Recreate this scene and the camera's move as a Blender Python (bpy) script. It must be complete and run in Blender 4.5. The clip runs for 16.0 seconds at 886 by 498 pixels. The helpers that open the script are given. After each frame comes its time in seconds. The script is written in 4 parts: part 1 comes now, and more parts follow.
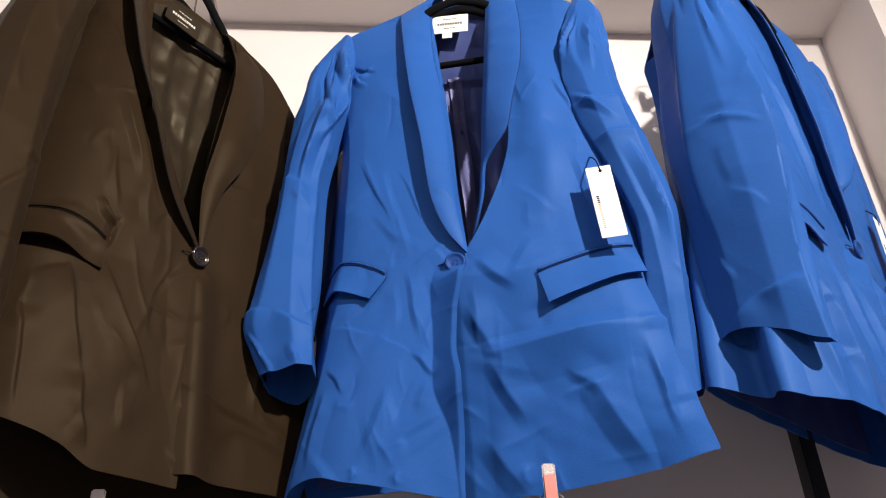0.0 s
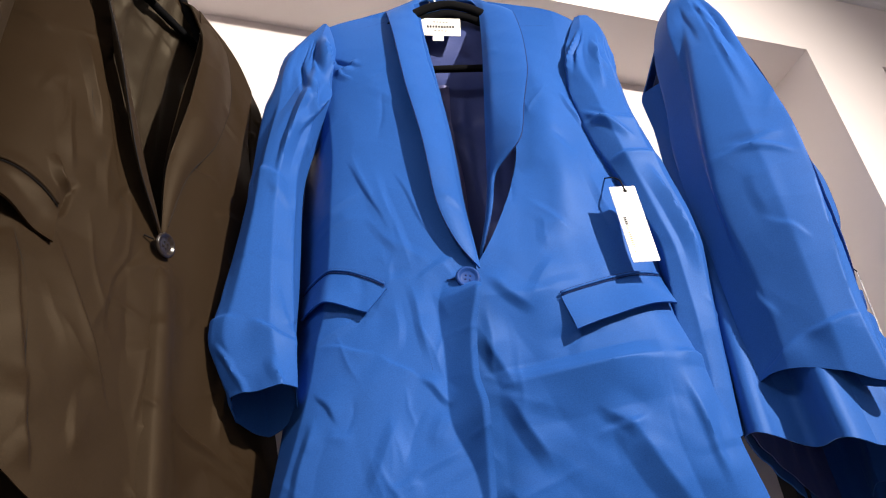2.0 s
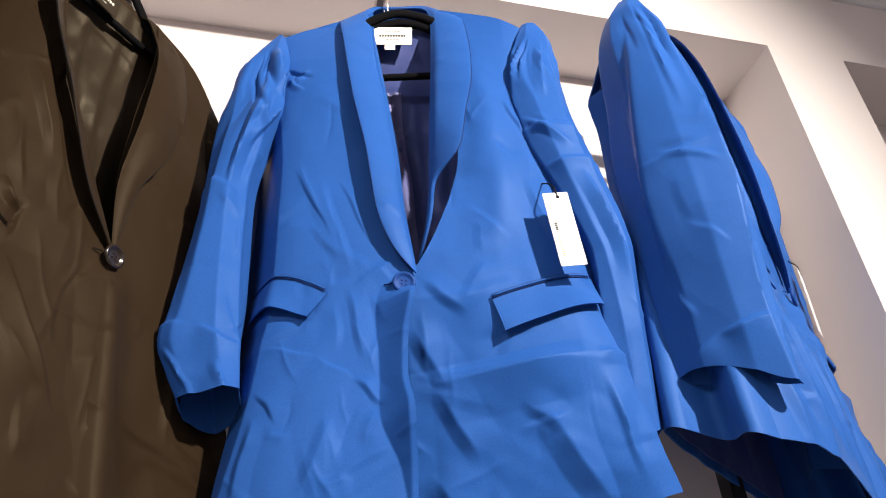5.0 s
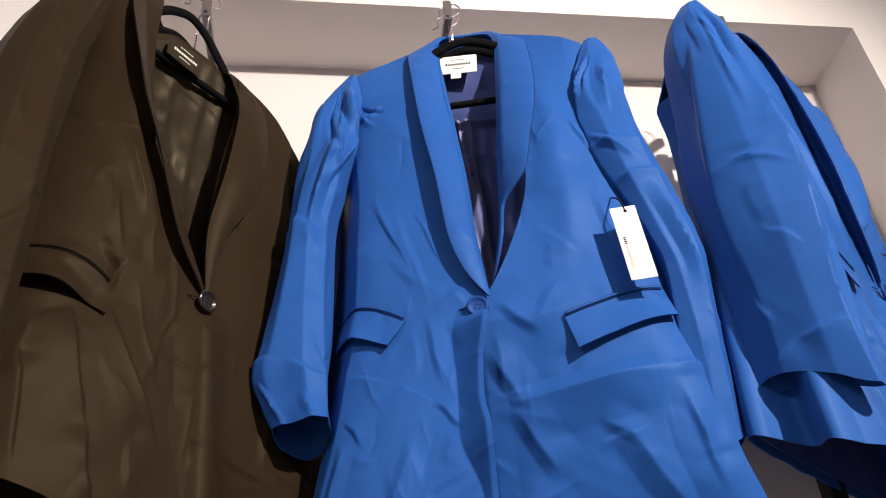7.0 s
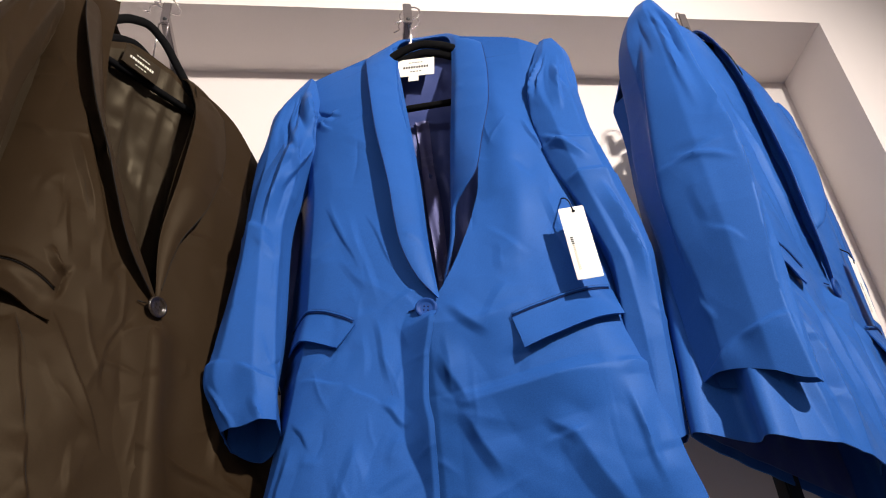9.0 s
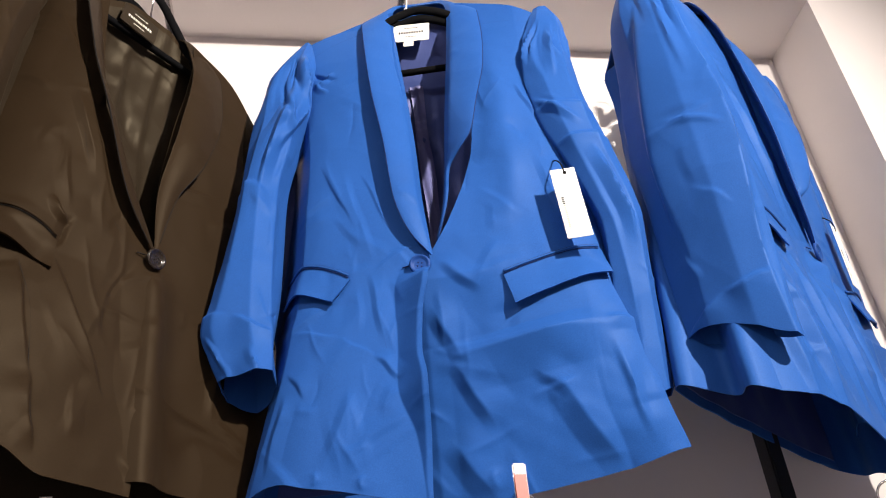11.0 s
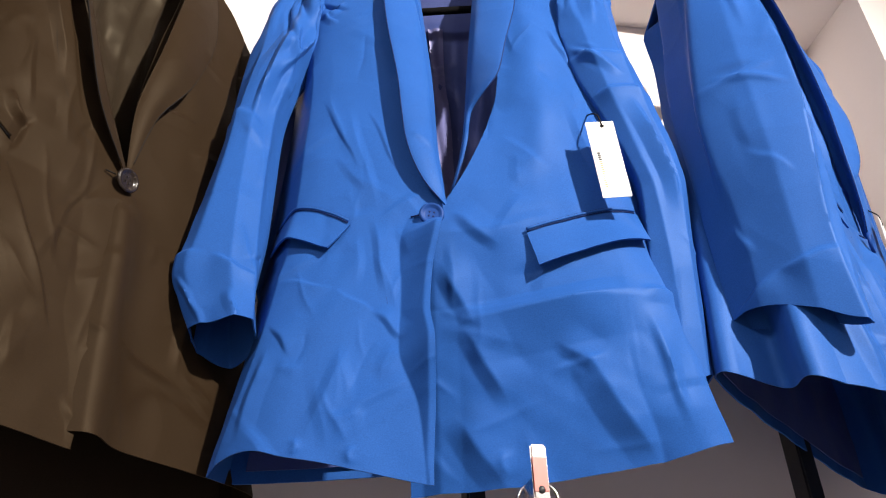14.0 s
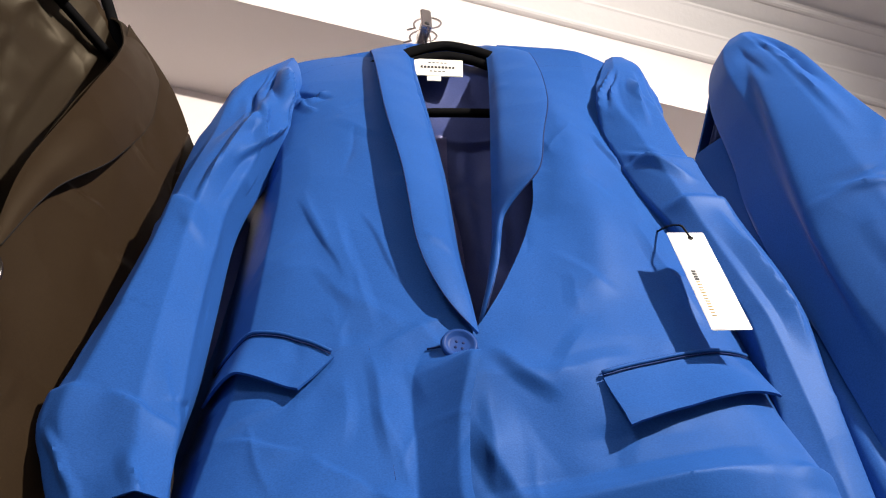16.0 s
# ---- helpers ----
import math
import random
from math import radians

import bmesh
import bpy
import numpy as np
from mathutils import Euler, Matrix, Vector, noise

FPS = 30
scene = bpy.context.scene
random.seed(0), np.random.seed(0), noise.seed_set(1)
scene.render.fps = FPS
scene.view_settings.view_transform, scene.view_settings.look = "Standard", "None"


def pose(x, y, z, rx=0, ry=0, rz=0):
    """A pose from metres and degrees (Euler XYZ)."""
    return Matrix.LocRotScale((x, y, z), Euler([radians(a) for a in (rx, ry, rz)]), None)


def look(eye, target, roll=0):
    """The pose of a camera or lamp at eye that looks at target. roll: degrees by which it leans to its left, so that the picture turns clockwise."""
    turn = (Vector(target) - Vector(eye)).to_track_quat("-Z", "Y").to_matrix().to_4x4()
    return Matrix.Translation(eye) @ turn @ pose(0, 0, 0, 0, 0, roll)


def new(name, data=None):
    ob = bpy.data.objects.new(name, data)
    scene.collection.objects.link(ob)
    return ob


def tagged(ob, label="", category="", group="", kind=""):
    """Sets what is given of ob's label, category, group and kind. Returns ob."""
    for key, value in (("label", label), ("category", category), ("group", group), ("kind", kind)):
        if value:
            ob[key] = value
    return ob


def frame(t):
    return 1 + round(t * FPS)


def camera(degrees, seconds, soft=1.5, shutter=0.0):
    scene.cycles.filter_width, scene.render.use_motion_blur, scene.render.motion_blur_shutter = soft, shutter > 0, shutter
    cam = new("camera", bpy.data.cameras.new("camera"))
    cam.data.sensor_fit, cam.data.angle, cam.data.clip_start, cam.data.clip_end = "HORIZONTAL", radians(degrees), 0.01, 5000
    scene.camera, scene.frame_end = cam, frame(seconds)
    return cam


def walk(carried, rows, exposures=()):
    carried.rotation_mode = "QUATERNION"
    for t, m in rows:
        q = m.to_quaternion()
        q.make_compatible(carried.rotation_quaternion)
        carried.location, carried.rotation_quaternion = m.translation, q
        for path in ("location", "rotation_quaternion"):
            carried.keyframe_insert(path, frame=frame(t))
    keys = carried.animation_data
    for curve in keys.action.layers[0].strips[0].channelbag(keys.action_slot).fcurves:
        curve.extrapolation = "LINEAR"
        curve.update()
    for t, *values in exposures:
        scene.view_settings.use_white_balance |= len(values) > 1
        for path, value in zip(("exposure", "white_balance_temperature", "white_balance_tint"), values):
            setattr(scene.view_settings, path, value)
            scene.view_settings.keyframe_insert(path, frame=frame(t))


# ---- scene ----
cam = camera(55.7, 16.0, soft=1.1)
METRES, EYE, TILT, LEAN, TURN = 1.55, 1.45, 31.54, 2.6, -4.62
ROWS = [
    (0.0, 0.0, 0.0, 0.0, 0.0, 0.0, -0.0),
    (0.5, -0.0999, 0.0796, -0.0204, -4.53, 1.75, -2.06),
    (1.0, -0.1522, 0.1121, -0.037, -8.35, 3.42, -2.74),
    (1.5, -0.1512, 0.1207, -0.0437, -10.61, 4.83, -3.43),
    (2.0, -0.1395, 0.1223, -0.0502, -11.39, 5.05, -3.89),
    (2.5, -0.1239, 0.116, -0.0508, -11.33, 4.94, -4.12),
    (3.0, -0.1053, 0.1063, -0.0512, -11.16, 4.17, -4.05),
    (3.5, -0.088, 0.0933, -0.0465, -11.29, 3.68, -4.0),
    (6.0, -0.0849, 0.0557, -0.0163, -7.83, 3.61, -1.45),
    (6.5, -0.0807, 0.0447, -0.0122, -3.68, 3.74, -0.48),
    (7.0, -0.0539, 0.0391, -0.0104, -2.66, 3.77, 0.25),
    (7.5, -0.0483, 0.0348, -0.0094, -2.64, 3.75, 0.29),
    (8.0, -0.0389, 0.0346, -0.0125, -2.38, 3.76, 0.54),
    (8.5, -0.0246, 0.0326, -0.0105, -2.27, 3.74, 1.06),
    (9.0, -0.0019, 0.0302, -0.0078, -2.17, 3.66, 1.08),
    (11.5, -0.0153, 0.0107, -0.0387, -3.3, 2.15, 0.24),
    (12.0, -0.0207, 0.0107, -0.0413, -2.81, 1.75, 0.18),
    (12.5, -0.0269, 0.0235, -0.0403, -1.52, 1.62, 1.35),
    (13.0, -0.0509, 0.0083, -0.0127, -1.5, 1.69, 1.08),
    (13.5, -0.0829, 0.0043, -0.0194, -2.67, 1.92, -1.55),
    (14.0, -0.0330, 0.1160, -0.0745, -5.00, 3.00, -4.24),
    (14.5, -0.0073, 0.2380, -0.1212, -5.93, 6.03, -4.61),
    (15.0, -0.0297, 0.3115, -0.1264, -6.83, 11.51, -5.05),
    (15.5, -0.0595, 0.3481, -0.1179, -9.47, 15.91, -5.47),
    (16.0, -0.0694, 0.3540, -0.1029, -10.67, 18.22, -5.39),
]
EXPOSURES = [(0.0, 0.19), (1.0, 0.34), (1.5, 0.42), (2.5, 0.54), (3.5, 0.59), (6.0, 0.40), (6.5, 0.18), (7.0, 0.14), (9.0, 0.14), (11.5, 0.50), (12.5, 0.50), (13.0, 0.44), (13.5, 0.31), (14.0, 0.64), (14.5, 0.76), (15.0, 0.85), (16.0, 0.36)]
walk(cam, [(t, pose(0, 0, EYE, TILT, LEAN, TURN) @ pose(METRES * x, METRES * y, METRES * z, 90 + pitch, roll, yaw)) for t, x, y, z, yaw, pitch, roll in ROWS], EXPOSURES)

# ---- world, light and exposure ----
world = bpy.data.worlds.new("room_air")
scene.world = world
world.use_nodes = True
world.node_tree.nodes["Background"].inputs["Color"].default_value = (0.9, 0.92, 1.0, 1)
world.node_tree.nodes["Background"].inputs["Strength"].default_value = 0.02


def lamp(name, kind, at, target, watts, size, colour):
    data = bpy.data.lights.new(name, kind)
    data.energy, data.color = watts, colour
    if kind == "AREA":
        data.shape, data.size = "DISK", size
    else:
        data.shadow_soft_size = size
    if kind == "SPOT":
        data.spot_size, data.spot_blend = radians(78), 1.0
    ob = new(name, data)
    ob.matrix_world = look(at, target)
    return ob


KEY_AT = (1.25, -0.95, 3.14)
lamp("ceiling_spot_light", "SPOT", KEY_AT, (0.06, 1.1, 2.16), 420, 0.040, (1.0, 0.91, 0.82))
# two unseen lamps added as fill, from the left and from behind
lamp("fill_light", "AREA", (-1.5, -1.0, 3.27), (-1.2, -0.6, 0.0), 41, 0.7, (0.98, 0.96, 1.0))
lamp("fill_light", "AREA", (0.9, -2.4, 3.27), (0.9, -2.2, 0.0), 16, 0.7, (1.0, 0.96, 0.93))


# ---- materials ----
def material(name, colour, rough, metal=0.0, spec=0.5):
    m = bpy.data.materials.new(name)
    m.use_nodes = True
    b = m.node_tree.nodes["Principled BSDF"]
    b.inputs["Base Color"].default_value = (*colour, 1)
    b.inputs["Roughness"].default_value = rough
    b.inputs["Metallic"].default_value = metal
    b.inputs["Specular IOR Level"].default_value = spec
    return m, m.node_tree, b


def mottled(tree, b, colour, vary, scale, detail=4.0):
    """Colour that drifts between two near tones."""
    tc = tree.nodes.new("ShaderNodeTexCoord")
    n = tree.nodes.new("ShaderNodeTexNoise")
    n.inputs["Scale"].default_value, n.inputs["Detail"].default_value = scale, detail
    r = tree.nodes.new("ShaderNodeMix")
    r.data_type = "RGBA"
    r.inputs["A"].default_value = (*[c * (1 - vary) for c in colour], 1)
    r.inputs["B"].default_value = (*[min(1, c * (1 + vary)) for c in colour], 1)
    tree.links.new(tc.outputs["Object"], n.inputs["Vector"])
    tree.links.new(n.outputs["Fac"], r.inputs["Factor"])
    tree.links.new(r.outputs["Result"], b.inputs["Base Color"])
    return tc


def satin(name, colour, rough, sheen, tint, weave=0.10, spec=0.32):
    m, tree, b = material(name, colour, rough, 0.0, spec)
    tc = mottled(tree, b, colour, 0.10, 9.0)
    b.inputs["Sheen Weight"].default_value = sheen
    b.inputs["Sheen Roughness"].default_value = 0.5
    b.inputs["Sheen Tint"].default_value = (*tint, 1)
    b.inputs["Anisotropic"].default_value = 0.5
    b.inputs["Specular Tint"].default_value = (*tint, 1)
    stretch = tree.nodes.new("ShaderNodeMapping")
    stretch.inputs["Scale"].default_value = (600, 600, 900)
    fine = tree.nodes.new("ShaderNodeTexNoise")
    fine.inputs["Scale"].default_value, fine.inputs["Detail"].default_value = 1.0, 2.0
    warp = tree.nodes.new("ShaderNodeTexNoise")
    warp.inputs["Scale"].default_value, warp.inputs["Detail"].default_value = 7.0, 2.0
    bend = tree.nodes.new("ShaderNodeMix")
    bend.data_type = "VECTOR"
    bend.inputs["Factor"].default_value = 0.10
    crumple = tree.nodes.new("ShaderNodeTexVoronoi")
    crumple.inputs["Scale"].default_value = 13.0
    b1, b2 = tree.nodes.new("ShaderNodeBump"), tree.nodes.new("ShaderNodeBump")
    b1.inputs["Strength"].default_value, b1.inputs["Distance"].default_value = 0.17, 0.010
    b2.inputs["Strength"].default_value, b2.inputs["Distance"].default_value = weave, 0.0006
    tree.links.new(tc.outputs["Object"], stretch.inputs["Vector"])
    tree.links.new(stretch.outputs["Vector"], fine.inputs["Vector"])
    tree.links.new(tc.outputs["Object"], warp.inputs["Vector"])
    tree.links.new(tc.outputs["Object"], bend.inputs["A"])
    tree.links.new(warp.outputs["Color"], bend.inputs["B"])
    tree.links.new(bend.outputs["Result"], crumple.inputs["Vector"])
    tree.links.new(crumple.outputs["Distance"], b1.inputs["Height"])
    tree.links.new(fine.outputs["Fac"], b2.inputs["Height"])
    tree.links.new(b1.outputs["Normal"], b2.inputs["Normal"])
    tree.links.new(b2.outputs["Normal"], b.inputs["Normal"])
    thread = tree.nodes.new("ShaderNodeMix")
    thread.data_type, thread.blend_type = "RGBA", "MULTIPLY"
    thread.inputs["Factor"].default_value = 1.0
    tone = tree.nodes.new("ShaderNodeMapRange")
    tone.inputs["From Min"].default_value, tone.inputs["From Max"].default_value = 0.3, 0.7
    tone.inputs["To Min"].default_value, tone.inputs["To Max"].default_value = 0.87, 1.13
    tree.links.new(fine.outputs["Fac"], tone.inputs["Value"])
    base = b.inputs["Base Color"].links[0].from_socket
    tree.links.new(base, thread.inputs["A"])
    tree.links.new(tone.outputs["Result"], thread.inputs["B"])
    tree.links.new(thread.outputs["Result"], b.inputs["Base Color"])
    return m


def plaster(name, colour):
    m, tree, b = material(name, colour, 0.75, 0.0, 0.25)
    tc = mottled(tree, b, colour, 0.035, 2.3)
    n = tree.nodes.new("ShaderNodeTexNoise")
    n.inputs["Scale"].default_value, n.inputs["Detail"].default_value = 90.0, 5.0
    bump = tree.nodes.new("ShaderNodeBump")
    bump.inputs["Strength"].default_value, bump.inputs["Distance"].default_value = 0.12, 0.002
    tree.links.new(tc.outputs["Object"], n.inputs["Vector"])
    tree.links.new(n.outputs["Fac"], bump.inputs["Height"])
    tree.links.new(bump.outputs["Normal"], b.inputs["Normal"])
    return m


def grained(name, colour, rough, metal, spec, vary, scale, bump_by):
    m, tree, b = material(name, colour, rough, metal, spec)
    tc = mottled(tree, b, colour, vary, scale)
    n = tree.nodes.new("ShaderNodeTexNoise")
    n.inputs["Scale"].default_value = scale * 8
    bump = tree.nodes.new("ShaderNodeBump")
    bump.inputs["Strength"].default_value, bump.inputs["Distance"].default_value = bump_by, 0.001
    tree.links.new(tc.outputs["Object"], n.inputs["Vector"])
    tree.links.new(n.outputs["Fac"], bump.inputs["Height"])
    tree.links.new(bump.outputs["Normal"], b.inputs["Normal"])
    return m


BLUE = satin("blue_satin", (0.0186, 0.082, 0.306), 0.47, 0.02, (0.34, 0.55, 1.0), 0.13, spec=0.13)
BLUE_LINING = satin("navy_lining", (0.042, 0.062, 0.19), 0.45, 0.05, (0.6, 0.6, 1.0))
BLUE_FACING = satin("violet_grey_facing", (0.11, 0.115, 0.26), 0.45, 0.05, (0.7, 0.7, 1.0))
BLACK = satin("black_satin", (0.0200, 0.0120, 0.0062), 0.50, 0.02, (1.0, 0.80, 0.56), 0.14, spec=0.075)
BLACK_LINING = satin("black_lining", (0.022, 0.0155, 0.0098), 0.42, 0.03, (1.0, 0.85, 0.6), spec=0.14)
VELVET = grained("black_flocking", (0.004, 0.004, 0.0045), 0.9, 0.0, 0.06, 0.3, 60, 0.3)
CHROME = grained("brushed_chrome", (0.58, 0.53, 0.52), 0.2, 1.0, 0.5, 0.05, 40, 0.05)
POST = grained("black_powder_coat", (0.012, 0.012, 0.014), 0.45, 0.0, 0.4, 0.2, 50, 0.2)
CARD = grained("white_card", (0.76, 0.75, 0.72), 0.55, 0.0, 0.3, 0.02, 30, 0.05)
CLOTH_LABEL = grained("cream_woven_label", (0.80, 0.77, 0.68), 0.7, 0.0, 0.2, 0.05, 120, 0.3)
INK = grained("dark_print", (0.03, 0.03, 0.03), 0.6, 0.0, 0.3, 0.1, 40, 0.05)
GOLD_INK = grained("ochre_print", (0.36, 0.25, 0.07), 0.6, 0.0, 0.3, 0.1, 40, 0.05)
SILVER_INK = grained("pale_thread", (0.75, 0.72, 0.62), 0.6, 0.0, 0.3, 0.1, 40, 0.05)
BLUE_BUTTON = grained("blue_resin", (0.012, 0.052, 0.22), 0.45, 0.0, 0.12, 0.12, 90, 0.05)
BLACK_BUTTON = grained("dark_resin", (0.016, 0.011, 0.008), 0.20, 0.0, 0.5, 0.2, 90, 0.05)
THREAD_BLUE = grained("navy_thread", (0.006, 0.02, 0.10), 0.7, 0.0, 0.2, 0.1, 90, 0.1)
THREAD_BLACK = grained("black_thread", (0.004, 0.003, 0.003), 0.7, 0.0, 0.2, 0.1, 90, 0.1)
WALL = plaster("cream_wall_paint", (0.70, 0.645, 0.625))
CEILING = plaster("white_ceiling_paint", (0.72, 0.705, 0.70))
# stands in for the pink reflection on one chrome arm tip
PINK = grained("salmon_reflection", (0.62, 0.20, 0.17), 0.25, 0.0, 0.5, 0.1, 60, 0.05)
FLOOR = grained("grey_floor_tile", (0.52, 0.49, 0.50), 0.35, 0.0, 0.5, 0.12, 6, 0.05)


# ---- builders ----
def mesh_object(name, verts, faces, mat, parent=None, smooth=True, label=""):
    me = bpy.data.meshes.new(name)
    me.from_pydata([tuple(map(float, v)) for v in verts], [], faces)
    me.update()
    if smooth:
        me.polygons.foreach_set("use_smooth", [True] * len(me.polygons))
    me.materials.append(mat)
    ob = new(name, me)
    if parent is not None:
        ob.parent = parent
    if label:
        tagged(ob, label)
    return ob


def part(name, bm, mat, parent, label="", smooth=False):
    me = bpy.data.meshes.new(name)
    bm.to_mesh(me)
    bm.free()
    if smooth:
        me.polygons.foreach_set("use_smooth", [True] * len(me.polygons))
    me.materials.append(mat)
    ob = new(name, me)
    ob.parent = parent
    if label:
        tagged(ob, label)
    return ob


def sheet(name, grid, mat, parent, thick=0.0014, label="", closed=False):
    """A cloth part from an n x m grid of places; its front looks along -y."""
    n, m, _ = grid.shape
    faces = []
    for i in range(n - 1):
        for j in range(m if closed else m - 1):
            k = (j + 1) % m
            faces.append((i * m + j, (i + 1) * m + j, (i + 1) * m + k, i * m + k))
    ob = mesh_object(name, grid.reshape(-1, 3), faces, mat, parent, True, label)
    if thick:
        s = ob.modifiers.new("thickness", "SOLIDIFY")
        s.thickness, s.offset = thick, 0.0
        crisp = ob.modifiers.new("crisp_edges", "EDGE_SPLIT")
        crisp.split_angle = radians(50)
    return ob


def tube(name, points, radius, mat, parent, label="", sides=8, flat=1.0):
    """A bent rod through the given places, round or flattened across y."""
    pts = [Vector(p) for p in points]
    verts, faces = [], []
    for i, p in enumerate(pts):
        d = (pts[min(i + 1, len(pts) - 1)] - pts[max(i - 1, 0)]).normalized()
        side = d.cross(Vector((0, 1, 0)))
        side = side.normalized() if side.length > 1e-4 else Vector((1, 0, 0))
        up = side.cross(d).normalized()
        for k in range(sides):
            a = 2 * math.pi * k / sides
            verts.append(p + radius * (math.cos(a) * side + flat * math.sin(a) * up))
    for i in range(len(pts) - 1):
        for k in range(sides):
            j = (k + 1) % sides
            faces.append((i * sides + k, i * sides + j, (i + 1) * sides + j, (i + 1) * sides + k))
    faces.append(tuple(range(sides - 1, -1, -1)))
    faces.append(tuple(range((len(pts) - 1) * sides, len(pts) * sides)))
    return mesh_object(name, verts, faces, mat, parent, True, label)


def box_bm(lo, hi, bevel=0.0):
    bm = bmesh.new()
    bmesh.ops.create_cube(bm, size=1)
    for v in bm.verts:
        v.co = Vector([(l + h) / 2 + c * (h - l) for l, h, c in zip(lo, hi, v.co)])
    if bevel:
        bmesh.ops.bevel(bm, geom=bm.edges[:], offset=bevel, segments=2, affect="EDGES")
    return bm


def spline(knots):
    """A smooth curve through (s, value) knots, s rising."""
    ks = np.array([k[0] for k in knots], float)
    vs = np.array([k[1] for k in knots], float)
    d = np.diff(vs) / np.diff(ks)
    tan = np.concatenate([[d[0]], [0 if a * b <= 0 else 2 * a * b / (a + b) for a, b in zip(d, d[1:])], [d[-1]]])

    def value(s):
        s = np.clip(np.asarray(s, float), ks[0], ks[-1])
        i = np.clip(np.searchsorted(ks, s) - 1, 0, len(ks) - 2)
        w = ks[i + 1] - ks[i]
        u = (s - ks[i]) / w
        return (vs[i] * (1 + 2 * u) * (1 - u) ** 2 + tan[i] * w * u * (1 - u) ** 2
                + vs[i + 1] * u * u * (3 - 2 * u) + tan[i + 1] * w * u * u * (u - 1))
    return value


def path(points, n):
    """n places along a smooth curve through the given ones."""
    pts = np.array(points, float)
    s = np.linspace(0, 1, len(pts))
    q = np.linspace(0, 1, n)
    return np.stack([spline(list(zip(s, pts[:, a])))(q) for a in range(pts.shape[1])], 1)


def drape(x, z, seed, amount):
    """Soft hanging waves of the cloth, mostly upright, and a finer crumple."""
    rng = random.Random(seed)
    y = np.zeros_like(x)
    for size, amp, lean in ((0.16, 1.0, 0.35), (0.085, 0.5, 0.7), (0.045, 0.22, 1.2)):
        for _ in range(3):
            a = rng.uniform(-lean, lean)
            k = 2 * math.pi / (size * rng.uniform(0.7, 1.3))
            ph, ph2 = rng.uniform(0, 6.28), rng.uniform(0, 6.28)
            warp = 0.35 * size * np.sin(z / (size * 1.3) + ph2)
            y += amp / 3 * np.sin(k * ((x + warp) * math.cos(a) + z * math.sin(a)) + ph) * (0.6 + 0.4 * np.sin(z * 9 + ph2))
    return y * amount


def folds(x, z, marks):
    """Creases: (x0, z0, x1, z1, width, height, kind); 'r' a soft ridge, 'f' a pressed fold between two flat faces, 'c' a sharp crest, 't' a tuck with one steep side."""
    y = np.zeros_like(x)
    for x0, z0, x1, z1, w, h, kind in marks:
        dx, dz = x1 - x0, z1 - z0
        ln = math.hypot(dx, dz)
        s = ((x - x0) * dx + (z - z0) * dz) / ln ** 2
        d = ((x - x0) * dz - (z - z0) * dx) / ln
        d = d + 0.05 * ln * (s - 0.5) ** 2 * math.sin(x0 * 90 + z0 * 50) + 0.0012 * np.sin(s * 9 + x0 * 40)
        end = np.clip(np.minimum(s, 1 - s) / 0.38, 0, 1)
        end = end * end * (3 - 2 * end)
        if kind == "r":
            y -= h * end * np.exp(-(d / w) ** 2)
        elif kind == "f":
            side = np.where(d > 0, d / w, -d / (0.38 * w))
            tent = np.clip(1 - side, 0, 1)
            y -= h * end * tent * (0.8 + 0.2 * tent)
        elif kind == "c":
            y -= h * end * np.exp(-(np.sqrt(d * d + 1.2e-6) - 0.0011) / w)
        else:
            y -= h * end * 0.5 * (1 + np.tanh(d / (0.22 * w))) * np.exp(-np.maximum(d, 0) / (3.0 * w))
    return y


def crush(x, z, seed, count, box, size, height, ways=(1.25, 1.75, 0.25, 2.5)):
    """A scatter of short sharp creases, as folding leaves them, mostly along two ways."""
    rng = random.Random(seed)
    marks = []
    for _ in range(count):
        cx, cz = rng.uniform(box[0], box[1]), rng.uniform(box[2], box[3])
        a = rng.choice(ways) + rng.uniform(-0.35, 0.35)
        ln = size * rng.uniform(0.5, 1.4)
        dx, dz = 0.5 * ln * math.cos(a), 0.5 * ln * math.sin(a)
        way = rng.choice([-1, 1])
        tall = height * rng.choice([-0.8, 1, 1]) * rng.uniform(0.5, 1.2)
        kind = (size * rng.uniform(0.18, 0.42), tall, "f") if rng.random() < 0.6 else (rng.uniform(0.0025, 0.004), 0.7 * tall, "c")
        marks.append((cx - dx * way, cz - dz * way, cx + dx * way, cz + dz * way, *kind))
    return folds(x, z, marks)


# ---- the room ----
FRONT, BACK = 1.20, 1.385          # wall face and the depth of its recesses
TOP, CEIL = 2.905, 3.29
NICHE = (-0.63, 1.10)
NICHE_2 = (1.31, 2.60)
SILL = 0.35


def structure(name, boxes, mat, label, category):
    bm = bmesh.new()
    for lo, hi in boxes:
        b = box_bm(lo, hi)
        me = bpy.data.meshes.new("piece")
        b.to_mesh(me)
        b.free()
        bm.from_mesh(me)
        bpy.data.meshes.remove(me)
    me = bpy.data.meshes.new(name)
    bm.to_mesh(me)
    bm.free()
    me.materials.append(mat)
    return tagged(new(name, me), label, category, kind="structure")


